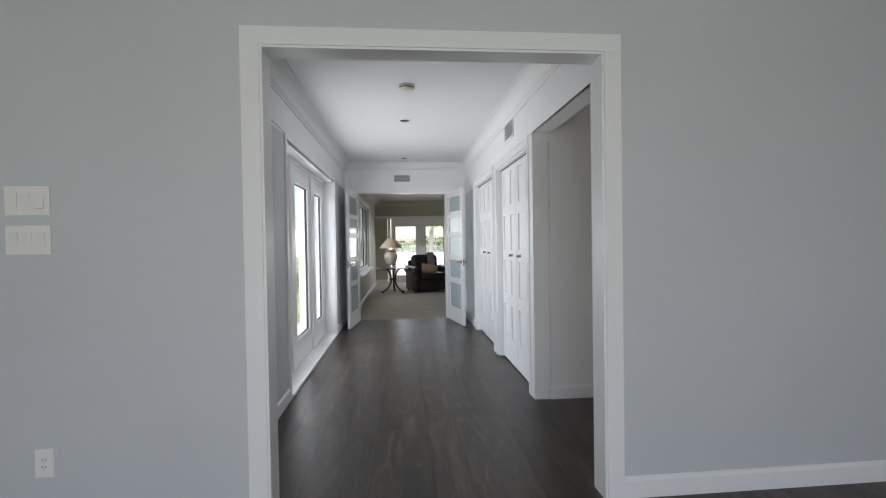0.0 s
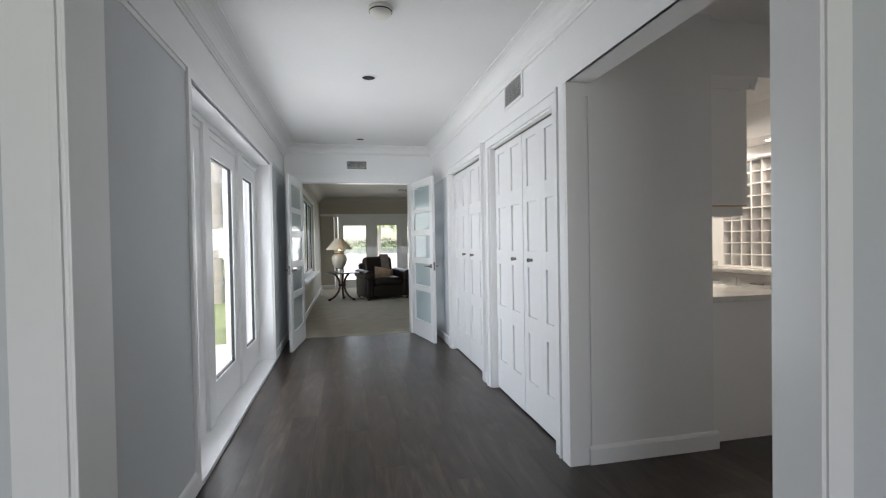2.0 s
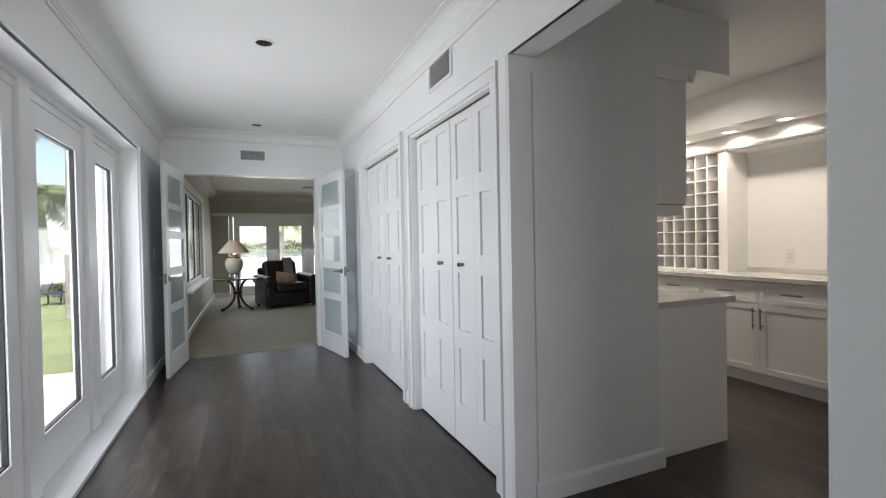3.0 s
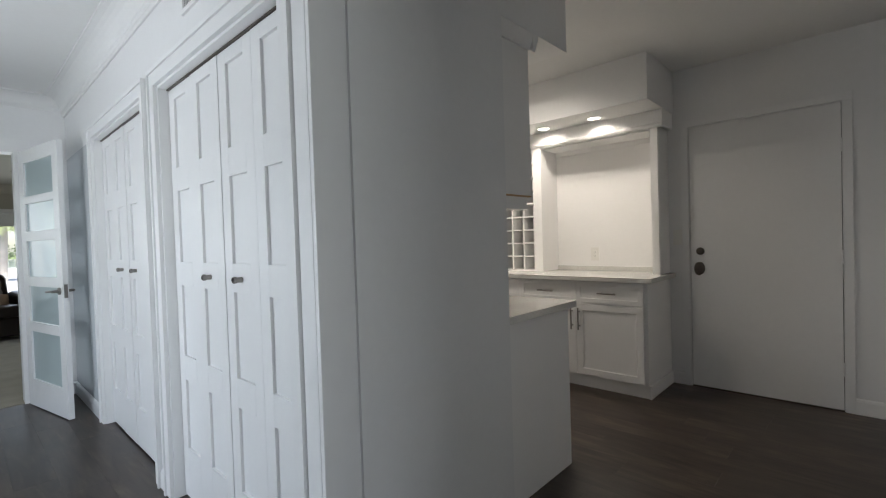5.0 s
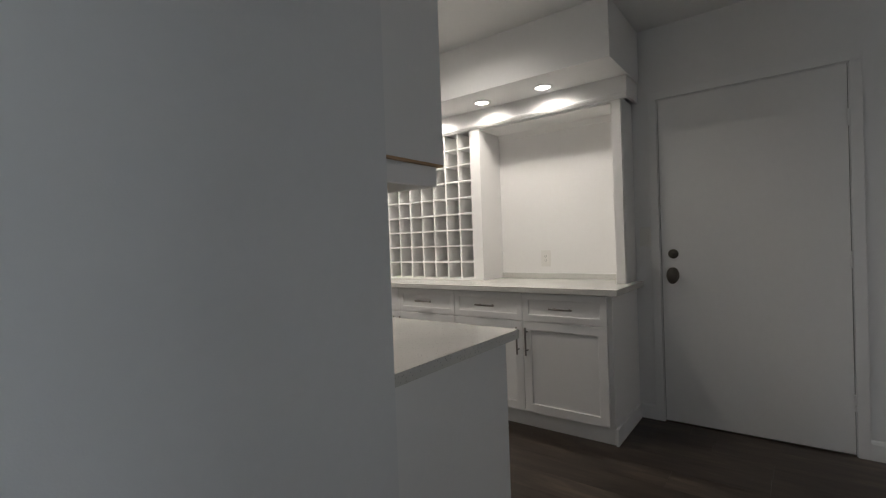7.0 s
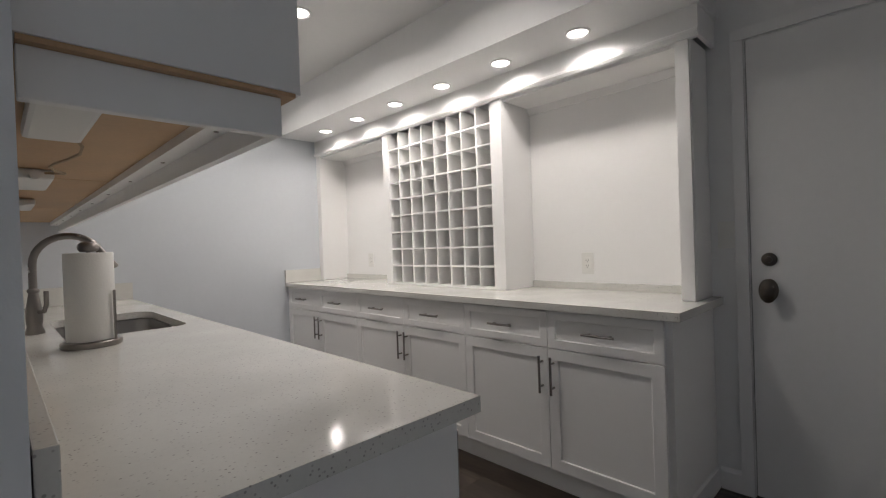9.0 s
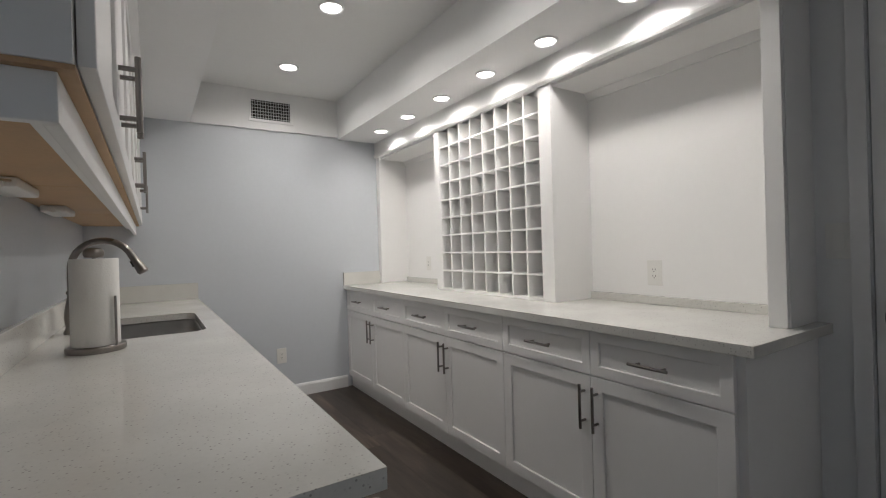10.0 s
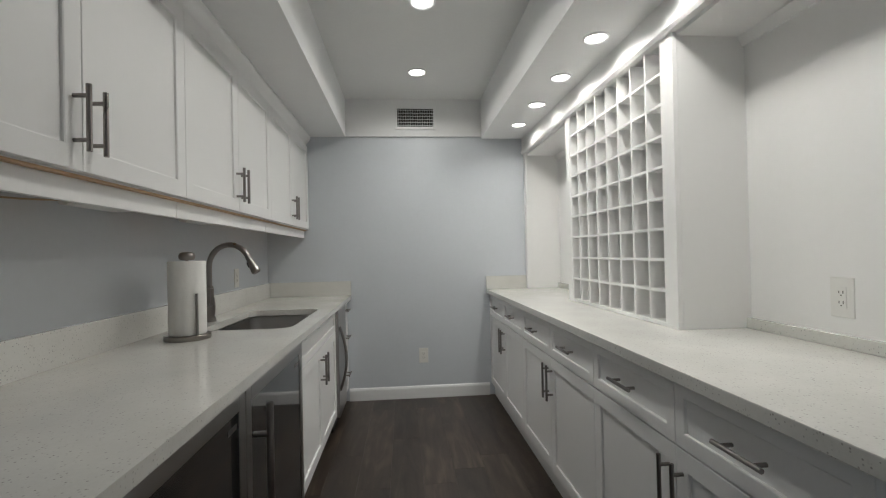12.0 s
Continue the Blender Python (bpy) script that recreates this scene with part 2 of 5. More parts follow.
def boxes(*rows, bevel=0.0):
    bm = bmesh.new()
    for r in rows:
        box(bm, *r, bevel=bevel)
    return bm

# ---- setting: floors, walls, ceilings ----
HALL_L, HALL_R, HALL_END = -0.655, 1.327, 7.89
S0, S1 = 2.505, 2.60
EAST, PANTRY_L, PANTRY_END = 4.68, 2.242, 7.26
HALL_H, PANTRY_H, ROOM_H = 2.562, 2.56, 2.68

floor = structure("floor", boxes((-3.2, 4.9, -2.7, 2.6, -0.2, -0.007), (-0.92, 4.9, 2.6, 7.9, -0.2, -0.007)), SUBFLOOR, "dark grey-brown vinyl plank floor", "floor")
structure("floor_carpet", boxes((-0.78, 5.0, 7.9, 14.83, -0.2, 0.006)), material("beige loop carpet", (0.40, 0.365, 0.29), 0.95, vary=0.12, scale=18, bump=0.6, bump_scale=300), "beige wall-to-wall loop carpet", "carpet")

# wall with the cased opening, between the first room and the hall; it also closes the pantry
structure("wall_opening", boxes((-3.2, -0.35, S0, S1, 0, ROOM_H), (1.258, 4.9, S0, S1, 0, ROOM_H), (-0.35, 1.258, S0, S1, 2.17, ROOM_H)), BLUE, "pale blue-grey painted wall around a cased opening", "wall")
# white skin added over the blue wall to reflect light at the stub
structure("wall_pantry_south", boxes((HALL_R + 0.03, EAST, S1, S1 + 0.012, 0, PANTRY_H)), WHITE, "added white wall skin that bounces light at the pantry entry", "wall")
structure("wall_room_west", boxes((-3.32, -3.2, -2.7, S1, 0, ROOM_H)), BLUE, "pale blue-grey painted wall", "wall")
structure("wall_room_east", boxes((4.9, 5.02, -2.7, S1, 0, ROOM_H)), BLUE, "pale blue-grey painted wall", "wall")
# unseen wall; its wide opening is invented to let the fill in
structure("wall_room_south", boxes((-3.2, -1.35, -2.7, -2.58, 0, ROOM_H), (2.05, 4.9, -2.7, -2.58, 0, ROOM_H), (-1.35, 2.05, -2.7, -2.58, 0, 0.4), (-1.35, 2.05, -2.7, -2.58, 2.2, ROOM_H)), BLUE, "unseen pale blue-grey wall with an added opening for fill light", "wall")
structure("ceiling_room", boxes((-3.3, 5.0, -2.7, S0, ROOM_H, ROOM_H + 0.1)), CEIL, "white painted ceiling", "ceiling")

# hall walls
LW0, LW1, LWT = 4.172, 6.752, 2.121
structure("wall_hall_west", boxes((-0.92, HALL_L, S1, LW0, 0, 2.138), (-0.92, HALL_L, LW1, HALL_END, 0, 2.138)), BLUE, "pale blue-grey painted wall beside the glazed doors", "wall")
structure("wall_hall_west_upper", boxes((-0.92, HALL_L + 0.004, S1, HALL_END, 2.138, HALL_H)), WHITE, "white painted frieze above the glazed doors", "wall")
D1, D2, DH = (4.08, 5.32), (5.56, 6.80), 2.046
structure("wall_hall_east", boxes((HALL_R, 1.445, 4.007, D1[0], 0, DH), (HALL_R, 1.445, D1[1], D2[0], 0, DH)), WHITE, "white painted wall between closet doors", "wall")
structure("wall_hall_east_end", boxes((HALL_R, 1.445, D2[1], HALL_END, 0, DH)), BLUE, "pale blue-grey painted wall past the closet doors", "wall")
structure("wall_hall_east_upper", boxes((HALL_R, 1.445, 3.907, HALL_END, DH, HALL_H), (HALL_R, 1.445, S1, 3.907, 2.134, HALL_H)), WHITE, "white painted wall above the closet doors", "wall")
structure("wall_closet_back", boxes((1.445, 2.14, 5.35, 5.53, 0, 2.5), (2.02, 2.139, 4.008, 5.35, 0, 2.5), (2.02, 2.139, 5.53, 7.5, 0, 2.5), (1.445, 2.02, 7.38, 7.5, 0, 2.5), (1.445, 2.02, 4.008, 7.38, 2.42, 2.5)), WHITE, "white painted closet lining", "wall")
structure("wall_hall_end", boxes((-1.0, -0.475, HALL_END, 8.01, 0, HALL_H + 0.3), (0.997, 1.98, HALL_END, 8.01, 0, HALL_H + 0.3), (-0.475, 0.997, HALL_END, 8.01, 2.087, HALL_H + 0.3)), WHITE, "white painted wall above a double doorway", "wall")
structure("ceiling_hall", boxes((-1.0, 1.445, S1, HALL_END, HALL_H, HALL_H + 0.12)), CEIL, "white painted ceiling with cove edges", "ceiling")

# stub wall between hall and pantry
structure("wall_stub", boxes((1.445, 2.2415, 3.907, 4.007, 0, PANTRY_H), (HALL_R, 1.445, 3.919, 4.007, 0, 2.117)), WHITE, "white painted wall end beside the pantry entry", "wall")
# pantry walls
structure("wall_pantry_west", boxes((2.14, PANTRY_L, 4.0072, PANTRY_END, 0, PANTRY_H)), LILAC, "cool light grey painted wall behind the sink counter", "wall")
structure("wall_pantry_end", boxes((2.10, 4.9, PANTRY_END, 7.38, 0, 2.24)), LILAC, "cool light grey painted end wall", "wall")
structure("wall_pantry_end_upper", boxes((2.10, 4.9, PANTRY_END - 0.02, 7.38, 2.24, PANTRY_H)), WHITE, "white painted band with an air vent", "wall")
SD0, SD1, SDT = 2.888, 3.817, 2.087
structure("wall_east", boxes((EAST, 4.80, S1, SD0, 0, PANTRY_H), (EAST, 4.80, SD1, 3.9545, 0, PANTRY_H), (EAST, 4.80, SD0, SD1, SDT, PANTRY_H), (4.745, 4.86, 3.9545, PANTRY_END, 0, PANTRY_H), (EAST, 4.745, 3.9545, 3.9745, 0, PANTRY_H)), WHITE, "white painted wall with a flush door", "wall")
structure("ceiling_pantry", boxes((1.445, 4.9, S1, 7.38, PANTRY_H, PANTRY_H + 0.1)), CEIL, "white painted ceiling", "ceiling")
structure("soffit_west", boxes((PANTRY_L, 2.906, 3.95, PANTRY_END - 0.02, 2.235, PANTRY_H)), WHITE, "white painted soffit above wall cabinets", "soffit")
structure("soffit_east", boxes((4.068, 4.745, 3.925, PANTRY_END - 0.02, 2.222, PANTRY_H)), WHITE, "white painted soffit with recessed lights", "soffit")

# living room shell
LV_L, LV_R, LV_END, LV_H = -0.566, 5.0, 14.68, 2.525
structure("wall_living_west", boxes((LV_L - 0.12, LV_L, 8.01, 9.01, 0, LV_H), (LV_L - 0.12, LV_L, 11.948, LV_END, 0, LV_H), (LV_L - 0.12, LV_L, 9.01, 11.948, 0, 0.631), (LV_L - 0.12, LV_L, 9.01, 11.948, 2.107, LV_H)), BEIGE, "beige painted wall with a wide window", "wall")
structure("wall_living_north", boxes((LV_L, -0.2, LV_END, LV_END + 0.12, 0, LV_H), (3.403, LV_R, LV_END, LV_END + 0.12, 0, LV_H), (-0.2, 3.403, LV_END, LV_END + 0.12, 1.995, LV_H)), BEIGE, "beige painted wall with glazed doors", "wall")
structure("wall_living_east", boxes((LV_R, 5.02, 8.01, LV_END + 0.12, 0, LV_H)), BEIGE, "beige painted wall", "wall")
structure("wall_living_south", boxes((1.98, LV_R, HALL_END, 8.01, 0, LV_H + 0.1), (0.997, 1.98, 8.014, 8.03, 0, LV_H), (LV_L, -0.475, 8.014, 8.03, 0, LV_H), (-0.475, 0.997, 8.014, 8.03, 2.087, LV_H)), BEIGE, "beige painted wall", "wall")
structure("ceiling_living", boxes((LV_L - 0.1, LV_R, 8.01, LV_END + 0.1, LV_H, LV_H + 0.1)), TAUPE, "pale taupe painted ceiling", "ceiling")
# out of view: one slab added to stop light leaking over the wall tops
structure("roof", boxes((-0.95, 5.4, -4.2, 14.9, 2.9, 3.05)), material("pale cover slab", (0.6, 0.58, 0.55), 0.8), "unseen slab over the house that keeps daylight out", "roof")

# ground outside
structure("ground", boxes((-400, 400, -300, 500, -0.6, -0.16)), material("lawn grass", (0.23, 0.29, 0.115), 0.9, vary=0.35, scale=3, bump=0.8, bump_scale=50), "sunlit green lawn", "lawn")
# the north slab runs out to y=60 so its pale colour imitates glare
structure("pavement_patio", boxes((-7.0, -0.92, 1.0, 8.34, -0.3, -0.10), (-3.0, 14.0, 14.83, 60.0, -0.3, -0.10), bevel=0.01), material("pale concrete paving", (0.631, 0.60, 0.56), 0.8, vary=0.08, scale=4, bump=0.3), "sunlit pale concrete patio, stretched north in place of glare", "patio")
structure("water", boxes((-120, 120, 61.0, 140, -0.2, -0.13), (-120, -14.0, -60, 61.0, -0.2, -0.13)), material("lake water", (0.10, 0.14, 0.17), 0.08, vary=0.1, bump=0.3, bump_scale=3), "calm lake beyond the lawn", "lake")
structure("wall_exterior", boxes((-1.30, -0.92, 7.45, 8.01, -0.15, 2.9)), material("white exterior stucco", (0.8, 0.8, 0.78), 0.7, bump=0.4, bump_scale=120), "sunlit white stucco wall return", "wall")

# ---- trim ----
def lining(name, label, *rows, mat=TRIM, bevel=0.002):
    return structure(name, boxes(*rows, bevel=bevel), mat, label, "trim")


BASE = [(0, 0), (0.015, 0), (0.015, 0.085), (0.010, 0.098), (0.004, 0.104), (0, 0.104)]


def skirting(runs):
    """Skirting boards: (axis along, face, side, start, end), one board each."""
    for along, face, side, a, b in runs:
        bm = bmesh.new()
        strip(bm, [(side * o, u) for o, u in BASE], along, a, b, (face, 0.0))
        structure("baseboard", bm, TRIM, "white painted baseboard", "baseboard")


skirting([("x", S0, -1, -3.2, -0.43), ("x", S0, -1, 1.338, 4.9), ("y", HALL_L, 1, S1, LW0 - 0.04), ("y", HALL_L, 1, LW1 + 0.045, HALL_END),
          ("y", HALL_R, -1, D1[1] + 0.078, D2[0] - 0.078), ("y", HALL_R, -1, D2[1] + 0.078, HALL_END), ("x", 3.907, -1, 1.426, 2.268),
          ("x", PANTRY_END, -1, 2.9, 4.1), ("y", EAST, -1, S1, SD0 - 0.055), ("y", EAST, -1, SD1 + 0.055, 3.957), ("x", S1 + 0.012, 1, 1.36, EAST),
          ("y", LV_L, 1, 8.03, LV_END), ("x", LV_END, -1, LV_L, -0.2), ("x", HALL_END, -1, HALL_L, -0.566), ("x", HALL_END, -1, 1.088, HALL_R)])

# cased opening of the first room
for nm, rows in (("room", (S0 - 0.02, S0)), ("hall", (S1, S1 + 0.02))):
    a, b = rows
    o = 1.338 if nm == "room" else HALL_R - 0.001
    lining("trim_casing", "white painted casing of the wide opening", (-0.430, -0.338, a, b, 0, 2.158), (1.246, o, a, b, 0, 2.158), (-0.430, o, a, b, 2.158, 2.248))
    c, d = (a - 0.007, a) if nm == "room" else (b, b + 0.007)
    lining("trim_bead", "narrow raised edge of the casing", (-0.356, -0.344, c, d, 0, 2.164), (1.252, 1.264, c, d, 0, 2.164), (-0.356, 1.264, c, d, 2.164, 2.176), bevel=0.001)
lining("trim_jamb", "white painted jamb of the wide opening", (-0.3495, -0.333, S0 - 0.019, S1 + 0.019, 0, 2.153), (1.241, 1.2575, S0 - 0.019, S1 + 0.019, 0, 2.153), (-0.3495, 1.2575, S0 - 0.019, S1 + 0.019, 2.153, 2.1695))

# pantry entry: casing on the hall face and the corner board on the stub
lining("trim_casing", "white painted casing of the pantry entry", (HALL_R - 0.02, HALL_R, 3.92, 3.992, 0, 2.117), (HALL_R - 0.02, HALL_R, S1 + 0.03, 3.992, 2.117, 2.19))
lining("trim_jamb", "white painted jamb board of the pantry entry", (HALL_R - 0.019, 1.425, 3.901, 3.9185, 0, 2.117), (HALL_R - 0.018, 1.455, S1 + 0.03, 3.9, 2.117, 2.1335))

# casings of the two closets
for a, b in (D1, D2):
    lining("trim_casing", "white painted closet door casing", (HALL_R - 0.018, HALL_R, a - 0.075, a, 0, DH), (HALL_R - 0.018, HALL_R, b, b + 0.075, 0, DH), (HALL_R - 0.018, HALL_R, a - 0.075, b + 0.075, DH, DH + 0.078))
    lining("trim_bead", "raised outer edge of the closet casing", (HALL_R - 0.027, HALL_R - 0.018, a - 0.075, a - 0.058, 0, DH + 0.06), (HALL_R - 0.027, HALL_R - 0.018, b + 0.058, b + 0.075, 0, DH + 0.06), (HALL_R - 0.027, HALL_R - 0.018, a - 0.075, b + 0.075, DH + 0.06, DH + 0.078), bevel=0.001)
    lining("trim_jamb", "white painted closet jamb", (HALL_R, 1.445, a - 0.001, a + 0.012, 0, DH), (HALL_R, 1.445, b - 0.012, b + 0.001, 0, DH), (HALL_R, 1.445, a, b, DH - 0.012, DH + 0.001))

# glazed door recess
lining("trim_casing", "white painted casing around the glazed doors", (HALL_L, HALL_L + 0.016, LW0 - 0.045, LW0, 0.0, LWT), (HALL_L, HALL_L + 0.016, LW1, LW1 + 0.045, 0.0, LWT), (HALL_L, HALL_L + 0.016, LW0 - 0.045, LW1 + 0.045, LWT, LWT + 0.04))
lining("trim_jamb", "white painted reveal of the glazed doors", (-0.92, HALL_L, LW0 - 0.001, LW0 + 0.014, 0.0, LWT), (-0.92, HALL_L, LW1 - 0.014, LW1 + 0.001, 0, LWT), (-0.92, HALL_L, LW0, LW1, LWT - 0.014, 2.102))
lining("trim_sill", "white painted threshold of the glazed doors", (-0.92, HALL_L + 0.02, LW0 + 0.014, LW1 - 0.014, 0.0, 0.028))
lining("trim_rail", "thin white picture rail", (HALL_L + 0.003, HALL_L + 0.012, S1 + 0.03, HALL_END, 2.163, 2.175), bevel=0.001)

# crown moulding: stepped foot and a hollow up to the ceiling
CROWN = [(0, -0.15), (0.010, -0.15), (0.012, -0.135), (0.020, -0.13), (0.022, -0.118), (0.030, -0.112)]
CROWN += [(0.030 + 0.09 * (1 - math.cos(a)), -0.112 + 0.10 * math.sin(a)) for a in (radians(d) for d in (15, 30, 45, 60, 75, 90))] + [(0.13, -0.012), (0.13, 0.0), (0, 0)]
for along, face, side, a, b in (("y", HALL_L + 0.004, 1, S1, HALL_END), ("y", HALL_R, -1, S1, HALL_END), ("x", HALL_END, -1, HALL_L, HALL_R), ("x", S1, 1, HALL_L, HALL_R)):
    bm = bmesh.new()
    shape = CROWN if along == "y" else [(0, -0.11)] + CROWN[6:]
    strip(bm, [(side * o, u) for o, u in shape], along, a, b, (face, HALL_H))
    structure("trim_crown", bm, CEIL, "white painted crown moulding with a cove", "trim")

# casing of the double doorway and of the flush door
lining("trim_casing", "white painted double door casing", (-0.566, -0.475, HALL_END - 0.018, HALL_END, 0, 2.087), (0.997, 1.088, HALL_END - 0.018, HALL_END, 0, 2.087), (-0.566, 1.088, HALL_END - 0.018, HALL_END, 2.087, 2.178))
lining("trim_jamb", "white painted double door jamb", (-0.476, -0.457, HALL_END - 0.017, 8.03, 0, 2.072), (0.982, 0.998, HALL_END - 0.017, 8.03, 0, 2.072), (-0.476, 0.998, HALL_END - 0.017, 8.03, 2.072, 2.088))
lining("trim_casing", "white painted flush door casing", (EAST - 0.016, EAST, SD0 - 0.055, SD0 - 0.004, 0, SDT + 0.004), (EAST - 0.016, EAST, SD1 + 0.004, SD1 + 0.055, 0, SDT + 0.004), (EAST - 0.016, EAST, SD0 - 0.055, SD1 + 0.055, SDT + 0.004, SDT + 0.055))
lining("trim_jamb", "white painted flush door stop", (4.72, 4.80, SD0, SD0 + 0.012, 0, SDT), (4.72, 4.80, SD1 - 0.012, SD1, 0, SDT), (4.72, 4.80, SD0, SD1, SDT - 0.012, SDT))
# black strips paint the shade in the narrow gap around the leaf
lining("trim_seal", "black strips for the shaded gap around the flush door", (4.690, 4.7195, SD0 + 0.0003, SD0 + 0.0027, 0.01, SDT - 0.001), (4.690, 4.7195, SD1 - 0.0037, SD1 - 0.0003, 0.01, SDT - 0.001), (4.690, 4.7195, SD0 + 0.003, SD1 - 0.004, SDT - 0.0028, SDT - 0.0003), mat=BLACK, bevel=0)
lining("threshold", "dark metal threshold under the flush door", (4.672, 4.82, SD0 + 0.001, SD1 - 0.001, -0.006, 0.0095), mat=DARKSTEEL)
# unseen box added behind the closed door to shut out daylight
structure("wall_garage", boxes((5.3, 5.4, 2.0, 4.6, -0.2, 2.6), (4.86, 5.3, 2.0, 2.1, -0.2, 2.6), (4.86, 5.3, 4.5, 4.6, -0.2, 2.6), (4.86, 5.3, 2.1, 4.5, 2.5, 2.6), (4.82, 5.3, 2.1, 4.5, -0.2, -0.1)), WHITE, "unseen enclosure closing off the space behind the flush door", "wall")
# living room mouldings
lining("trim_shelf", "white moulding above the glazed doors", (LV_L, LV_R, LV_END - 0.06, LV_END, 2.02, 2.08))
for along, face, side, a, b in (("y", LV_L, 1, 8.03, LV_END), ("x", LV_END, -1, LV_L, LV_R)):
    bm = bmesh.new()
    strip(bm, [(side * o * 1.4, u) for o, u in CROWN], along, a, b, (face, LV_H))
    structure("trim_crown", bm, TAUPE, "pale taupe crown moulding of the living room", "trim")

# ---- pantry cabinets ----
def shaker(parent, name, x, side, y0, y1, z0, z1, rail=0.055, mat=CABINET):
    """A framed door or drawer front in the plane x; side is +1 when it faces +x. One ring for the frame, one sunk panel."""
    bm = bmesh.new()
    back, e = x - side * 0.019, 0.0012

    def rect(xx, g):
        return [bm.verts.new((xx, y, z)) for y, z in ((y0 + g, z0 + g), (y1 - g, z0 + g), (y1 - g, z1 - g), (y0 + g, z1 - g))]

    rings = [rect(back, 0), rect(x - side * e, 0), rect(x, e), rect(x, rail - 0.003), rect(x - side * 0.002, rail), rect(back, rail)]
    for one, two in zip(rings, rings[1:] + rings[:1]):
        for k in range(4):
            bm.faces.new((one[k], one[(k + 1) % 4], two[(k + 1) % 4], two[k]))
    d = part(name, bm, mat, parent)
    part("panel", boxes((back, x - side * 0.009, y0 + rail, y1 - rail, z0 + rail, z1 - rail)), mat, d)
    return d


def bar_handle(parent, x, side, p, q, r=0.006, out=0.032):
    """A round bar on two posts, from p to q (y, z) in the plane x."""
    bm = bmesh.new()
    p, q = Vector((x + side * out, *p)), Vector((x + side * out, *q))
    rod(bm, p, q, r)
    for f in (0.17, 0.83):
        m = p.lerp(q, f)
        rod(bm, m, m - Vector((side * out, 0, 0)), r * 0.85)
    return part("handle", bm, STEEL, parent, "brushed nickel bar handle", smooth=True)


R_FACE, R_BACK, R0, R1 = 4.115, 4.74, 4.0, 7.257
UNIT = (R1 - R0) / 6
for k in range(3):
    y0, y1 = R0 + 2 * k * UNIT, R0 + 2 * (k + 1) * UNIT
    unit = thing("base_cabinet", "white shaker base cabinet with two drawers and doors", "cabinet", "base cabinets under the wine rack counter", (4.4, (y0 + y1) / 2, 0))
    part("body", boxes((R_FACE + 0.021, R_BACK, y0 - (0.025 if k == 0 else 0), y1 - 0.001, 0.10, 0.878)), CABINET, unit)
    part("toe_kick", boxes((R_FACE + 0.03, R_BACK, y0 - (0.025 if k == 0 else 0), y1 - 0.001, 0.0, 0.10)), CABINET, unit)
    for j in range(2):
        a, b = y0 + j * UNIT + 0.0015, y0 + (j + 1) * UNIT - 0.0015
        d = shaker(unit, "drawer_front", R_FACE, -1, a, b, 0.695, 0.872, 0.042)
        bar_handle(d, R_FACE, -1, ((a + b) / 2 - 0.075, 0.783), ((a + b) / 2 + 0.075, 0.783))
        d = shaker(unit, "door", R_FACE, -1, a, b, 0.105, 0.690)
        h = b - 0.03 if j == 0 else a + 0.03
        bar_handle(d, R_FACE, -1, (h, 0.475), (h, 0.655))
# counter and upstand
slab = thing("countertop", "white speckled quartz countertop on the drawer cabinets", "countertop", at=(4.4, 5.6, 0.878))
part("slab", boxes((4.085, 4.743, 3.93, 7.257, 0.878, 0.915), bevel=0.003), QUARTZ, slab)
for r in ((4.72, 4.7425, 3.998, 5.028, 0.9155, 0.955), (4.72, 4.7435, 6.218, 7.25, 0.9155, 0.955), (4.085, 4.438, 7.235, 7.2575, 0.9155, 1.028)):
    part("backsplash", boxes(r, bevel=0.002), QUARTZ, slab)

# left run
L_FACE = 2.893
lslab = thing("countertop", "white speckled quartz countertop with an undermount sink", "countertop", at=(2.5, 5.6, 0.861))
SX0, SX1, SY0, SY1, SR = 2.405, 2.835, 5.55, 6.32, 0.075


def sink_outline(grow=0.0, z=0.0):
    """The rounded rectangle of the basin."""
    pts = []
    for cx, cy, a0 in ((SX1 - SR, SY1 - SR, 0), (SX0 + SR, SY1 - SR, 90), (SX0 + SR, SY0 + SR, 180), (SX1 - SR, SY0 + SR, 270)):
        for k in range(7):
            a = radians(a0 + 15 * k)
            pts.append(Vector((cx + (SR + grow) * math.cos(a), cy + (SR + grow) * math.sin(a), z)))
    return pts


bm = bmesh.new()
CX0, CX1, CY0, CY1 = PANTRY_L + 0.002, 2.928, 3.94, 7.257
rings = []
for z in (0.895, 0.861):
    inner = [bm.verts.new(p) for p in sink_outline(0, z)]
    outer = [bm.verts.new((x, y, z)) for x, y in ((CX1, CY1), (CX0, CY1), (CX0, CY0), (CX1, CY0))]
    for q in range(4):
        arc = inner[7 * q:7 * q + 7]
        for m, n in zip(arc, arc[1:]):
            bm.faces.new((outer[q], n, m))
        bm.faces.new((outer[q], outer[(q + 1) % 4], inner[(7 * q + 7) % 28], arc[-1]))
    rings.append((inner, outer))
for one, two in zip(*rings):
    n = len(one)
    for k in range(n):
        bm.faces.new((one[k], one[(k + 1) % n], two[(k + 1) % n], two[k]))
part("slab", bm, QUARTZ, lslab)
for r in ((PANTRY_L + 0.002, PANTRY_L + 0.024, 3.94, 7.234, 0.8955, 1.015), (PANTRY_L + 0.002, 2.928, 7.235, 7.2575, 0.8955, 1.015)):
    part("backsplash", boxes(r, bevel=0.002), QUARTZ, lslab)

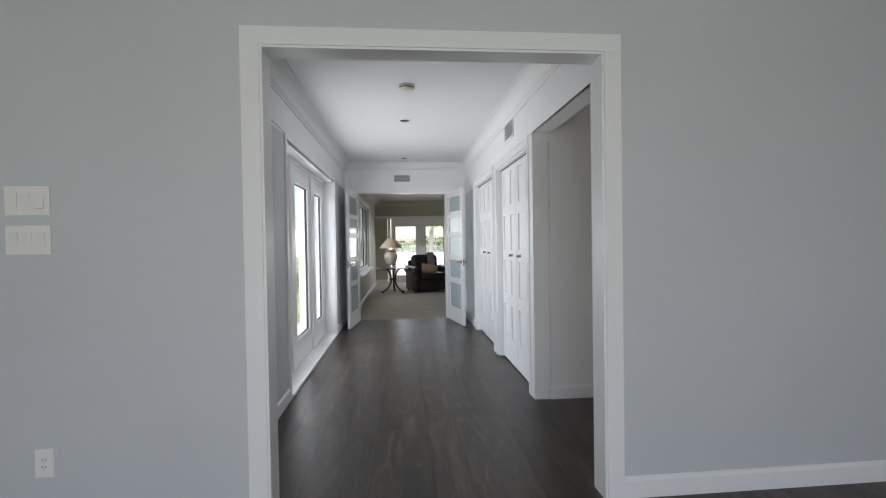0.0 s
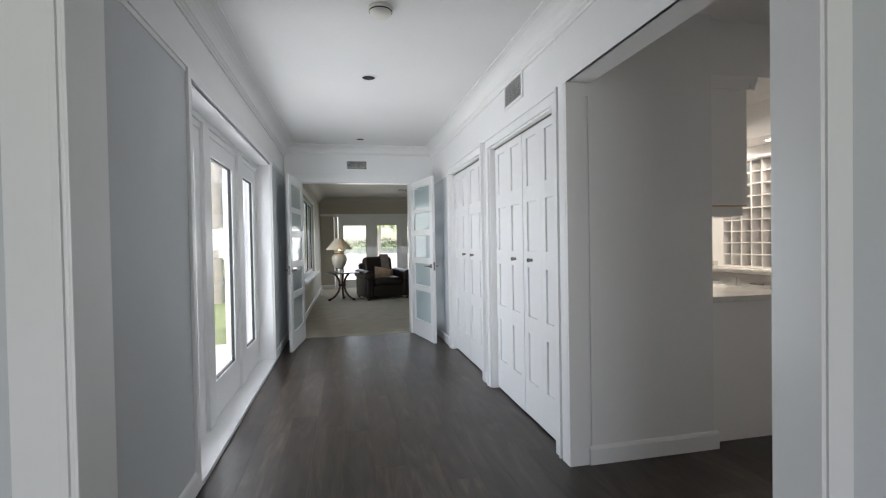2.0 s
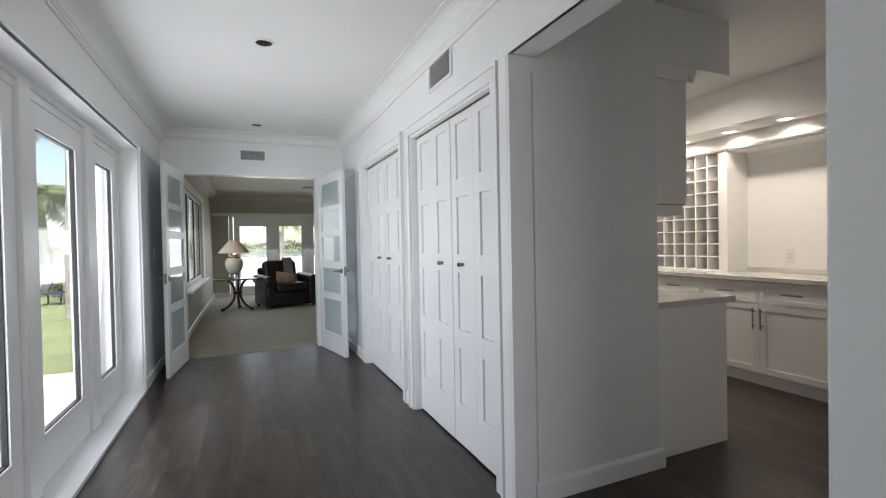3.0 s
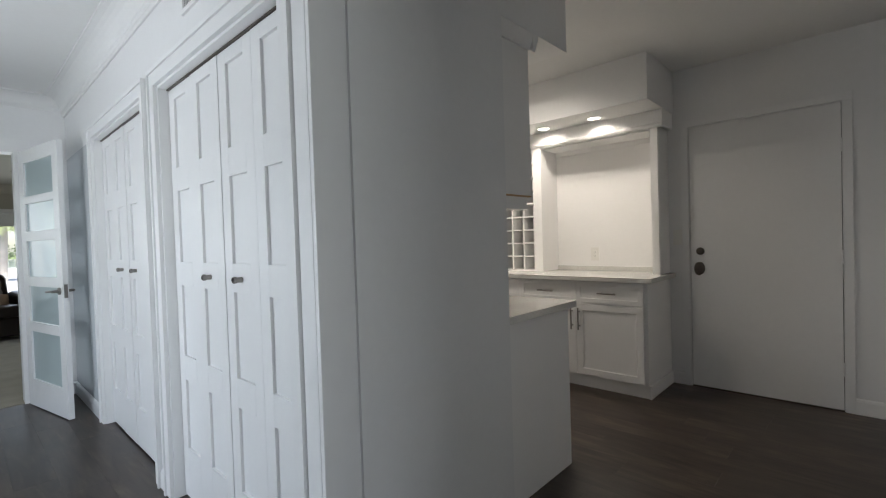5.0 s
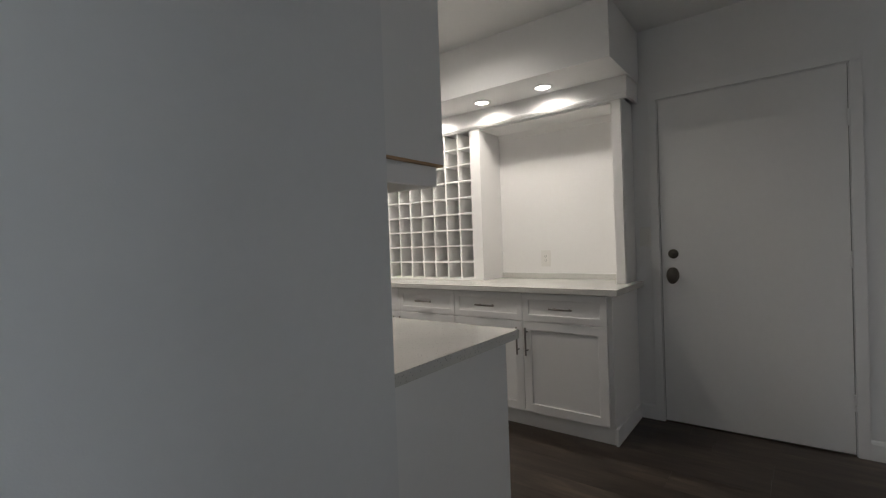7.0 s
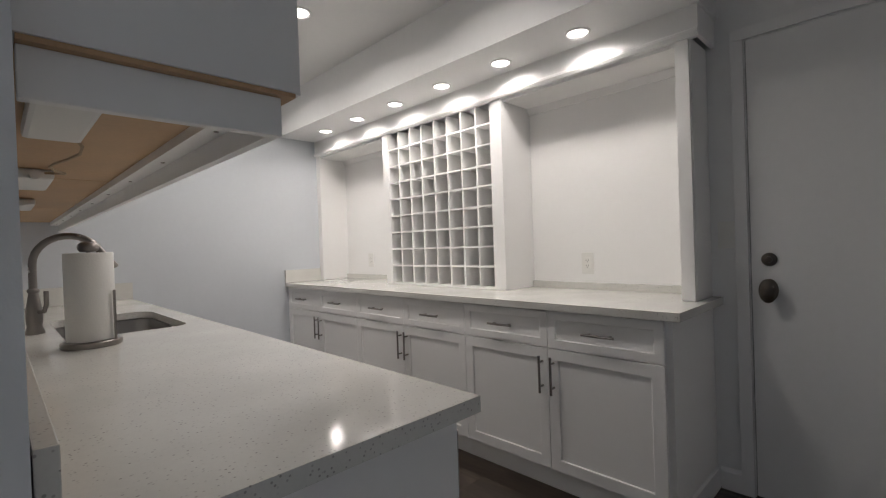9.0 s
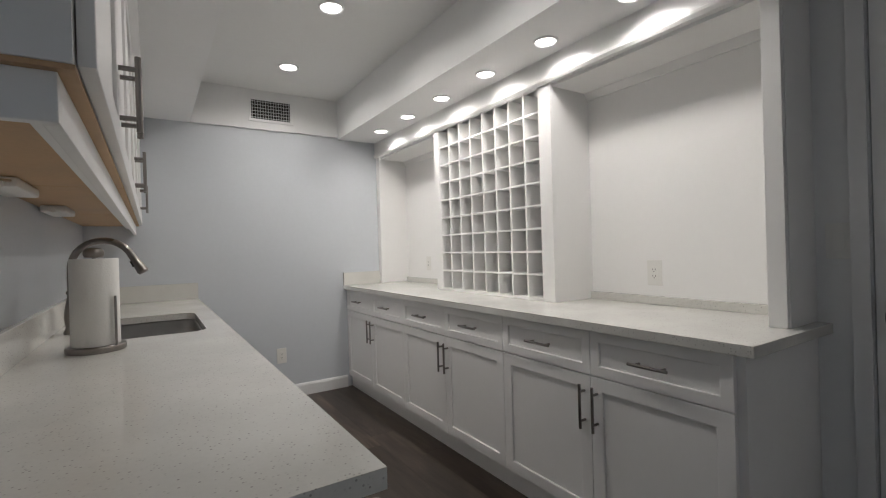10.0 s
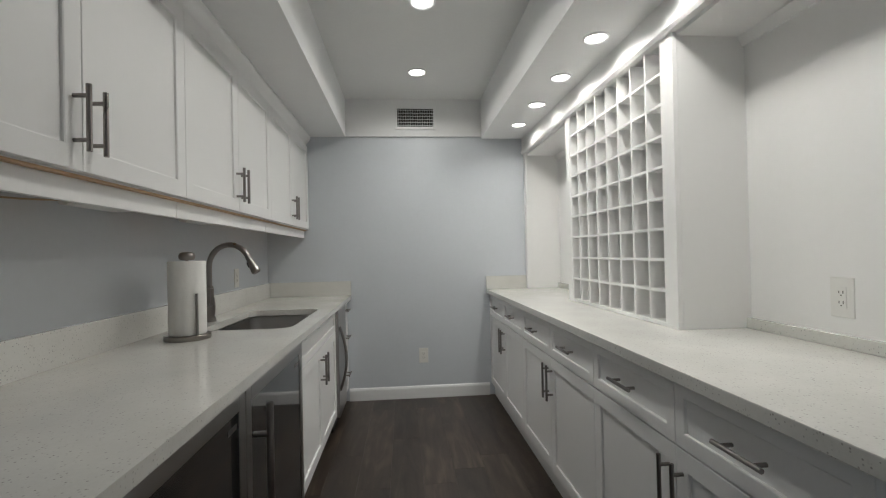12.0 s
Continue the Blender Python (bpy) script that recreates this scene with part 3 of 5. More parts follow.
# undermount basin
bm = bmesh.new()
levels = [(0.012, 0.8598), (0.012, 0.857), (-0.004, 0.855), (-0.012, 0.725), (-0.03, 0.69), (-0.075, 0.68)]
prev = None
for grow, z in levels:
    ring = [bm.verts.new(p) for p in sink_outline(grow, z)]
    if prev:
        for k in range(28):
            bm.faces.new((prev[k], prev[(k + 1) % 28], ring[(k + 1) % 28], ring[k]))
    prev = ring
bm.faces.new(prev)
sink = thing("sink", "brushed stainless steel undermount sink in the counter", "sink", at=(2.62, 5.93, 0.68))
part("basin", bm, INOX, sink, smooth=True)
bm = bmesh.new()
lathe(bm, [(0.045, 0), (0.045, 0.004), (0.03, 0.005), (0.028, 0.001)], at=(2.60, 5.93, 0.6805))
part("drain", bm, STEEL, sink, smooth=True)

# wall cabinets
U_FACE, U0 = 2.585, 4.0
for k in range(3):
    y0, y1 = U0 + k * 1.0855, U0 + (k + 1) * 1.0855
    near = y0 - (0.02 if k == 0 else 0.0)
    unit = thing("wall_cabinet", "white shaker wall cabinet with two doors and a light rail", "cabinet", "wall cabinets above the sink counter", (2.4, (y0 + y1) / 2, 1.38))
    part("body", boxes((PANTRY_L + 0.002, U_FACE - 0.021, near, y1 - 0.001, 1.452, 2.16)), CABINET, unit)
    part("underside", boxes((PANTRY_L + 0.004, U_FACE - 0.019, near + 0.003, y1 - 0.004, 1.445, 1.4515)), MAPLE, unit, "raw maple plywood underside")
    rail_start = near + (0.0345 if k == 0 else 0.004)
    rail = boxes((U_FACE - 0.055, U_FACE - 0.037, rail_start, y1 - 0.001, 1.385, 1.4448), bevel=0.0015)
    box(rail, U_FACE - 0.095, U_FACE - 0.0555, rail_start, y1 - 0.001, 1.425, 1.4446)
    part("light_rail", rail, CABINET, unit)
    for n in range(3):
        bm = bmesh.new()
        y = y0 + (y1 - y0) * (n + 0.5) / 3
        rod(bm, (U_FACE - 0.072, y, 1.4235), (U_FACE - 0.072, y, 1.4249), 0.0045, seg=10)
        part("screw", bm, DARKSTEEL, unit)
    if k == 0:
        part("end_rail", boxes((PANTRY_L + 0.004, U_FACE - 0.037, near + 0.016, near + 0.034, 1.385, 1.4448), bevel=0.0015), CABINET, unit)
    for j in range(2):
        a, b = y0 + j * 0.54275 + 0.0015, y0 + (j + 1) * 0.54275 - 0.0015
        d = shaker(unit, "door", U_FACE, 1, a, b, 1.457, 2.155, 0.06)
        h = b - 0.03 if j == 0 else a + 0.03
        bar_handle(d, U_FACE, 1, (h, 1.50), (h, 1.665), r=0.0065, out=0.036)
crown = bmesh.new()
strip(crown, [(0, 2.161), (0.012, 2.161), (0.014, 2.170), (0.045, 2.208), (0.05, 2.218), (0.05, 2.234), (0, 2.234)], "y", U0 - 0.05, PANTRY_END - 0.021, (U_FACE - 0.02, 0))
strip(crown, [(0, 2.161), (-0.012, 2.161), (-0.014, 2.170), (-0.028, 2.208), (-0.03, 2.218), (-0.03, 2.234), (0, 2.234)], "x", PANTRY_L + 0.002, U_FACE + 0.03, (U0 - 0.018, 0))
solid("cabinet_crown", crown, CABINET, "white crown moulding on the wall cabinets", "moulding")

# under-cabinet lights and their wire
for k, y in enumerate((4.25, 5.05, 5.85)):
    lampu = thing("under_cabinet_light", "small white plastic light under the wall cabinets", "light fixture", "under-cabinet lights", (2.33, y, 1.40))
    part("housing", boxes((2.262, 2.345, y - 0.14, y + 0.14, 1.418, 1.4448), bevel=0.008), PLASTIC, lampu)
    bm = bmesh.new()
    rod(bm, (2.305, y - 0.17, 1.425), (2.305, y - 0.135, 1.425), 0.012)
    part("plug", bm, PLASTIC, lampu, smooth=True)
bm = bmesh.new()
tube(bm, [(2.335 + 0.02 * math.sin(k), 4.39 + 0.1 * k * 0.49, 1.43 - 0.022 * math.sin(math.pi * k / 10)) for k in range(11)], 0.003, 6)
solid("wire", bm, material("tan cable sheath", (0.45, 0.34, 0.22), 0.6), "tan lamp wire sagging under the cabinets", "wire", smooth=True)

# ---- left run: coolers, sink base, ice maker, drawers ----
endp = thing("end_panel", "white painted end panel below the countertop", "panel", at=(2.54, 3.96, 0))
part("panel", boxes((PANTRY_L + 0.002, L_FACE - 0.005, 3.972, 3.994, 0.0, 0.860)), CABINET, endp)


def cooler(y0, y1, handle_y):
    c = thing("beverage_cooler", "undercounter beverage cooler with a dark glass door", "fridge", "beverage coolers", (2.55, (y0 + y1) / 2, 0))
    part("body", boxes((PANTRY_L + 0.03, L_FACE - 0.03, y0 + 0.004, y1 - 0.004, 0.02, 0.856)), BLACK, c)
    door = part("door", boxes((L_FACE - 0.028, L_FACE + 0.012, y0 + 0.003, y0 + 0.05, 0.10, 0.852), (L_FACE - 0.028, L_FACE + 0.012, y1 - 0.05, y1 - 0.003, 0.10, 0.852), (L_FACE - 0.028, L_FACE + 0.012, y0 + 0.05, y1 - 0.05, 0.10, 0.15), (L_FACE - 0.028, L_FACE + 0.012, y0 + 0.05, y1 - 0.05, 0.80, 0.852), bevel=0.002), INOX, c, "stainless steel door frame")
    part("pane", boxes((L_FACE - 0.02, L_FACE + 0.009, y0 + 0.05, y1 - 0.05, 0.15, 0.80)), DARKGLASS, door, "dark tinted glass pane")
    bar_handle(door, L_FACE + 0.012, 1, (handle_y, 0.22), (handle_y, 0.785), r=0.011, out=0.05)
    part("badge", boxes((L_FACE + 0.0095, L_FACE + 0.0105, y1 - 0.13, y1 - 0.07, 0.757, 0.772)), STEEL, door, "small metal badge")
    part("kick_grille", boxes((L_FACE - 0.05, L_FACE - 0.03, y0 + 0.01, y1 - 0.01, 0.0, 0.095)), BLACK, c)


cooler(3.998, 4.725, 4.05)
cooler(4.727, 5.47, 4.79)
base = thing("sink_base_cabinet", "white shaker sink base cabinet with two doors", "cabinet", at=(2.55, 6.02, 0))
part("body", boxes((PANTRY_L + 0.002, SX0 - 0.02, 5.474, 6.57, 0.10, 0.855), (SX0 - 0.02, L_FACE - 0.021, 5.474, 5.49, 0.10, 0.855), (SX0 - 0.02, L_FACE - 0.021, 6.55, 6.57, 0.10, 0.855), (L_FACE - 0.03, L_FACE - 0.021, 5.49, 6.55, 0.10, 0.855), (SX0 - 0.02, L_FACE - 0.03, 5.49, 6.55, 0.10, 0.12)), CABINET, base)
part("toe_kick", boxes((PANTRY_L + 0.01, L_FACE - 0.06, 5.474, 6.57, 0.0, 0.10)), CABINET, base)
shaker(base, "false_front", L_FACE, 1, 5.476, 6.568, 0.71, 0.856, 0.042)
for a, b, h in ((5.476, 6.021, 5.985), (6.024, 6.568, 6.06)):
    d = shaker(base, "door", L_FACE, 1, a, b, 0.115, 0.705)
    bar_handle(d, L_FACE, 1, (h, 0.50), (h, 0.67))
ice = thing("ice_maker", "narrow stainless steel undercounter ice maker", "appliance", at=(2.55, 6.77, 0))
part("body", boxes((PANTRY_L + 0.03, L_FACE - 0.03, 6.575, 6.965, 0.02, 0.856)), BLACK, ice)
icedoor = part("door", boxes((L_FACE - 0.028, L_FACE + 0.02, 6.577, 6.963, 0.10, 0.85), bevel=0.004), INOX, ice)
bm = bmesh.new()
tube(bm, [(L_FACE + 0.022 + 0.045 * math.sin(math.pi * k / 12), 6.62, 0.28 + 0.45 * k / 12) for k in range(13)], 0.009)
part("handle", bm, STEEL, icedoor, "curved steel handle", smooth=True)
part("kick_grille", boxes((L_FACE - 0.05, L_FACE - 0.03, 6.58, 6.96, 0.0, 0.095)), BLACK, ice)
chest = thing("drawer_cabinet", "narrow white cabinet with three shaker drawers", "cabinet", at=(2.55, 7.1, 0))
part("body", boxes((PANTRY_L + 0.002, L_FACE - 0.021, 6.968, 7.25, 0.10, 0.856)), CABINET, chest)
part("toe_kick", boxes((PANTRY_L + 0.01, L_FACE - 0.06, 6.968, 7.25, 0.0, 0.10)), CABINET, chest)
for z0, z1 in ((0.115, 0.42), (0.424, 0.711), (0.715, 0.856)):
    d = shaker(chest, "drawer_front", L_FACE, 1, 6.97, 7.25, z0, z1, 0.042)
    bar_handle(d, L_FACE, 1, (7.04, (z0 + z1) / 2), (7.18, (z0 + z1) / 2))

# ---- hutch: face frame, niches and bottle rack ----
HX, RK0, RK1 = 4.44, 5.11, 6.15
hutch = thing("wine_rack_hutch", "white built-in hutch with a square bottle grid between two niches", "hutch", at=(4.6, 5.6, 0.916))
for a, b in ((3.978, 4.036), (5.03, RK0), (RK1, 6.215), (7.19, 7.256)):
    part("stile", boxes((HX, HX + 0.02, a, b, 0.916, 2.10), bevel=0.0015), CABINET, hutch)
bm = bmesh.new()
strip(bm, [(0.02, 2.085), (-0.012, 2.085), (-0.022, 2.10), (-0.022, 2.112), (-0.012, 2.118), (-0.012, 2.2215), (0.02, 2.2215)], "y", 3.935, 7.256, (HX, 0))
part("header", bm, CABINET, hutch)
part("header_return", boxes((HX + 0.0205, EAST - 0.001, 3.935, 3.954, 2.095, 2.2215)), CABINET, hutch)
part("side_panel", boxes((HX + 0.0205, 4.7445, 3.975, 3.995, 0.916, 2.094)), CABINET, hutch)
part("side_panel", boxes((HX + 0.0205, 4.7445, 7.2255, 7.2385, 0.916, 2.0845)), CABINET, hutch)
for a, b in ((5.03, RK0), (RK1, 6.215)):
    part("partition", boxes((HX + 0.0205, 4.743, a, b, 0.916, 2.0848)), CABINET, hutch)
for a, b in ((3.996, 5.029), (6.216, 7.225)):
    part("top_panel", boxes((HX + 0.0205, 4.743, a, b, 2.07, 2.0845)), CABINET, hutch)
    bm = bmesh.new()
    strip(bm, [(0, 2.03), (-0.012, 2.03), (-0.03, 2.069), (0, 2.069)], "y", a, b, (4.744, 0))
    part("cornice", bm, CABINET, hutch)
for a, b in ((3.996, 5.029), (6.216, 7.225)):
    part("niche_back", boxes((4.7432, 4.7447, a, b, 0.917, 2.0295)), CABINET, hutch)
part("bottom_rail", boxes((HX + 0.002, HX + 0.175, RK0 + 0.0005, RK1 - 0.0005, 0.9165, 0.932)), CABINET, hutch)
part("rack_back", boxes((HX + 0.175, 4.743, RK0 + 0.0005, RK1 - 0.0005, 0.9165, 2.0845)), CABINET, hutch)
cw, ch = (RK1 - RK0) / 8, (2.085 - 0.932) / 9
up = finish("grid_upright", boxes((0, 0.171, -0.0055, 0.0055, 0, 2.0845 - 0.9325)), CABINET)
sh = finish("grid_shelf", boxes((0.0015, 0.1715, 0.0005, RK1 - RK0 - 0.0005, -0.0055, 0.0055)), CABINET)
base_at = Vector((4.6, 5.6, 0.916))
for c in range(9):
    y = min(max(RK0 + c * cw, RK0 + 0.0065), RK1 - 0.0065)
    ob = new("grid_upright", up)
    ob.parent, ob.location = hutch, Vector((HX + 0.003, y, 0.9325)) - base_at
for r in range(1, 9):
    ob = new("grid_shelf", sh)
    ob.parent, ob.location = hutch, Vector((HX + 0.003, RK0, 0.932 + r * ch)) - base_at
structure("baseboard", boxes((4.13, EAST - 0.016, 3.958, 3.9745, 0, 0.10), bevel=0.003), TRIM, "white baseboard along the cabinet side", "baseboard")

# ---- hall: bifold doors ----
def bifold(name, a, b):
    """Four narrow leaves, each with four sunk panels; knobs on the middle two."""
    door = tagged(new(name), "closed white bifold closet door with sunk panels", "closet door", kind="structure")
    door.location = (1.39, (a + b) / 2, 0.012)
    ORIGIN[door] = Vector(door.location)
    w = (b - a - 0.024 - 0.018) / 4
    panels = ((0.26, 0.602), (0.721, 1.066), (1.181, 1.527), (1.64, 1.972))
    for k in range(4):
        y0 = a + 0.0135 + k * (w + 0.005)
        y1 = y0 + w
        x0 = 1.372 + (0.002 if k % 2 else 0)
        bm = bmesh.new()
        side = 0.07
        box(bm, x0, x0 + 0.03, y0, y0 + side, 0.012, 2.026, 0.0015)
        box(bm, x0, x0 + 0.03, y1 - side, y1, 0.012, 2.026, 0.0015)
        zs = [0.012] + [z for p in panels for z in p] + [2.026]
        for z0, z1 in zip(zs[::2], zs[1::2]):
            box(bm, x0, x0 + 0.03, y0 + side, y1 - side, z0, z1, 0.0015)
        for z0, z1 in panels:
            box(bm, x0 + 0.012, x0 + 0.026, y0 + side, y1 - side, z0, z1)
        leaf = part("leaf", bm, TRIM, door)
        if k in (1, 2):
            ky = (y0 + y1) / 2
            bm = bmesh.new()
            lathe(bm, [(0.011, 0), (0.011, 0.004), (0.005, 0.006), (0.005, 0.018), (0.013, 0.022), (0.014, 0.032), (0.010, 0.036)], 16)
            bm.transform(Matrix.Translation((x0, ky, 1.12)) @ Matrix.Rotation(radians(-90), 4, "Y"))
            part("knob", bm, STEEL, leaf, "small brushed nickel knob", smooth=True)
    part("track", boxes((1.365, 1.41, a + 0.014, b - 0.014, 2.0275, 2.033)), DARKSTEEL, door)
    return door


bifold("door_closet_1", *D1)
bifold("door_closet_2", *D2)

# ---- flush door at the pantry's side ----
flush = tagged(new("door_flush"), "closed plain white flush door with dark hardware", "door", kind="structure")
flush.location = (4.70, 3.35, 0)
ORIGIN[flush] = Vector(flush.location)
part("leaf", boxes((4.675, 4.718, SD0 + 0.003, SD1 - 0.004, 0.0105, SDT - 0.003), bevel=0.002), WHITE, flush)
bm = bmesh.new()
lathe(bm, [(0.030, 0), (0.030, 0.006), (0.025, 0.012), (0.014, 0.014), (0.013, 0.020), (0.0, 0.021)], 22)
bm.transform(Matrix.Translation((4.675, 3.744, 1.093)) @ Matrix.Rotation(radians(-90), 4, "Y"))
part("deadbolt", bm, DARKSTEEL, flush, "round dark metal deadbolt", smooth=True)
bm = bmesh.new()
lathe(bm, [(0.030, 0), (0.032, 0.004), (0.018, 0.010), (0.014, 0.03), (0.030, 0.042), (0.034, 0.055), (0.026, 0.066), (0.004, 0.070)], 24)
bm.transform(Matrix.Translation((4.675, 3.744, 0.957)) @ Matrix.Diagonal((1, 1, 1.55, 1)) @ Matrix.Rotation(radians(-90), 4, "Y"))
part("knob", bm, DARKSTEEL, flush, "oval dark pewter door knob", smooth=True)
for z in (1.80, 1.05, 0.29):
    bm = boxes((4.668, 4.674, SD0 - 0.012, SD0 + 0.012, z - 0.045, z + 0.045))
    for k in range(3):
        rod(bm, (4.666, SD0, z - 0.045 + 0.0305 * k), (4.666, SD0, z - 0.0165 + 0.0305 * k), 0.0065, seg=10)
    part("hinge", bm, TRIM, flush, "white painted hinge", smooth=True)

# ---- double doors with frosted panes ----
def glazed_leaf(name, hinge, edge, swing):
    """A narrow door leaf of five panes, hinged at one post and standing open into the hall."""
    leaf = tagged(new(name), "open white double door leaf with five frosted panes", "door", kind="structure")
    h, e = Vector((*hinge, 0)), Vector((*edge, 0))
    length, d = 0.765, (e - h).normalized()
    leaf.matrix_world = Matrix.Translation(h + Vector((0, 0, 0.008))) @ Matrix.Rotation(math.atan2(d.y, d.x), 4, "Z")
    ORIGIN[leaf] = Vector((0, 0, 0))
    st, th = 0.10, 0.0175
    rows = [(0.22, 0.61), (0.687, 0.972), (1.048, 1.333), (1.41, 1.63), (1.69, 1.96)]
    bm = bmesh.new()
    box(bm, 0, st, -th, th, 0, 2.062, 0.0015)
    box(bm, length - st, length, -th, th, 0, 2.062, 0.0015)
    zs = [0] + [z for r in rows for z in r] + [2.062]
    for z0, z1 in zip(zs[::2], zs[1::2]):
        box(bm, st, length - st, -th, th, z0, z1, 0.0015)
    part("frame", bm, TRIM, leaf)
    for z0, z1 in rows:
        pane = part("pane", boxes((st - 0.003, length - st + 0.003, -0.004, 0.004, z0 - 0.003, z1 + 0.003)), FROST, leaf, "frosted glass pane")
        pane.visible_shadow = False
    for s in (-1, 1):
        bm = bmesh.new()
        x = length - 0.055
        rod(bm, (x, s * th, 0.95), (x, s * (th + 0.009), 0.95), 0.027, seg=20)
        rod(bm, (x, s * (th + 0.009), 0.95), (x, s * (th + 0.05), 0.95), 0.010)
        tube(bm, [(x + 0.008, s * (th + 0.047), 0.95), (x - 0.03, s * (th + 0.05), 0.951), (x - 0.07, s * (th + 0.048), 0.947), (x - 0.115, s * (th + 0.044), 0.945)], 0.0085)
        part("lever", bm, STEEL, leaf, "brushed nickel lever handle", smooth=True)
    part("latch_plate", boxes((length, length + 0.002, -0.011, 0.011, 0.90, 1.0)), STEEL, leaf)
    for z in (0.25, 1.0, 1.8):
        bm = bmesh.new()
        rod(bm, (-0.004, swing * (th + 0.004), z - 0.05), (-0.004, swing * (th + 0.004), z + 0.05), 0.007, seg=10)
        part("hinge", bm, STEEL, leaf, smooth=True)
    return leaf


glazed_leaf("door_double_1", (-0.44, 7.868), (-0.522, 7.115), -1)
glazed_leaf("door_double_2", (1.025, 7.84), (1.18, 7.07), 1)

# ---- glazed doors of the hall's west side ----
def glazed_unit(name, axis, at, spans, z0, z1, posts, stile=0.12, bottom=0.26, top=0.13, depth=0.045, label="white framed glazed doors", muntin=None):
    """Framed panes side by side between posts, in the plane x=at or y=at."""
    unit = tagged(new(name), label, "glazed door", kind="structure")

    def cell(bm, a, b, c, d, dep, off=0.0, bev=0.002):
        if axis == "x":
            box(bm, at - dep / 2 + off, at + dep / 2 + off, a, b, c, d, bev)
        else:
            box(bm, a, b, at - dep / 2 + off, at + dep / 2 + off, c, d, bev)

    for a, b in spans:
        bm = bmesh.new()
        cell(bm, a, a + stile, z0, z1, depth)
        cell(bm, b - stile, b, z0, z1, depth)
        cell(bm, a + stile, b - stile, z0, z0 + bottom, depth)
        cell(bm, a + stile, b - stile, z1 - top, z1, depth)
        panel = part("window_frame", bm, TRIM, unit)
        bm = bmesh.new()
        e = 0.008
        for p in ((a + stile, a + stile + e, z0 + bottom, z1 - top), (b - stile - e, b - stile, z0 + bottom, z1 - top), (a + stile, b - stile, z0 + bottom, z0 + bottom + e), (a + stile, b - stile, z1 - top - e, z1 - top)):
            cell(bm, *p, depth * 0.55, bev=0)
        part("gasket", bm, BLACK, panel, "black glazing gasket")
        bm = bmesh.new()
        cell(bm, a + stile + 0.001, b - stile - 0.001, z0 + bottom + 0.001, z1 - top - 0.001, 0.006, bev=0)
        pane = part("pane", bm, GLASS, panel)
        pane.visible_shadow = False
    for a, b in posts:
        bm = bmesh.new()
        cell(bm, a, b, z0, z1 + 0.045, depth + 0.05, 0.0)
        part("post", bm, TRIM, unit)
    return unit


WX = -0.826
glazed_unit("window_hall", "x", WX, [(4.205, 4.855), (4.986, 5.83), (6.0005, 6.69)], 0.03, 2.02, [(4.8555, 4.9855), (5.8305, 6.0)])
lining("trim_head", "white head piece above the glazed doors", (-0.87, -0.78, LW0 + 0.014, LW1 - 0.014, 2.066, 2.106))
lining("trim_stop", "white stop strip above the glazed doors", (-0.856, -0.796, 4.205, 4.855, 2.021, 2.065), (-0.856, -0.796, 4.986, 5.83, 2.021, 2.065), (-0.856, -0.796, 6.001, LW1 - 0.014, 2.021, 2.065), (-0.856, -0.796, 6.6905, LW1 - 0.014, 0.03, 2.02), (-0.856, -0.796, LW0 + 0.014, 4.2045, 0.03, 2.02))

# ---- ceiling and wall fixtures ----
def vent(name, axis, at, side, a, b, z0, z1, slats, bars=0, label=""):
    """A framed register; axis names the wall's normal, side the way it faces."""
    v = thing(name, label, "vent", at=(at, (a + b) / 2, z0) if axis == "x" else ((a + b) / 2, at, z0))

    def cell(bm, u0, u1, w0, w1, d0, d1, bev=0.0):
        lo, hi = sorted((at + side * d0, at + side * d1))
        if axis == "x":
            box(bm, lo, hi, u0, u1, w0, w1, bev)
        else:
            box(bm, u0, u1, lo, hi, w0, w1, bev)

    f = 0.022
    bm = bmesh.new()
    for r in ((a, a + f, z0, z1), (b - f, b, z0, z1), (a + f, b - f, z0, z0 + f), (a + f, b - f, z1 - f, z1)):
        cell(bm, *r, 0.0005, 0.010, 0.0015)
    part("frame", bm, TRIM, v)
    # flat near-black sheet stands in for the shade inside the duct
    bm = bmesh.new()
    cell(bm, a + f, b - f, z0 + f, z1 - f, 0.0006, 0.0012)
    part("backing", bm, SHADOW, v, "near-black sheet for the shade behind the slats")
    for k in range(slats):
        u = a + f + (b - a - 2 * f) * (k + 0.5) / slats
        bm = bmesh.new()
        cell(bm, u - 0.0011, u + 0.0011, z0 + f, z1 - f, 0.0042, 0.0072)
        part("slat", bm, TRIM, v)
    for k in range(bars):
        w = z0 + f + (z1 - z0 - 2 * f) * (k + 0.5) / bars
        bm = bmesh.new()
        cell(bm, a + f, b - f, w - 0.0013, w + 0.0013, 0.0013, 0.0041)
        part("bar", bm, TRIM, v)
    return v


vent("air_vent", "y", HALL_END, -1, 0.132, 0.436, 2.238, 2.388, 17, 7, "white metal air vent grille above the double doors")
vent("air_vent", "x", HALL_R, -1, 4.544, 4.911, 2.24, 2.44, 20, 0, "white slatted return air vent above the closet")
vent("air_vent", "y", PANTRY_END - 0.02, -1, 3.323, 3.675, 2.30, 2.50, 15, 6, "white metal air vent grille in the pantry")

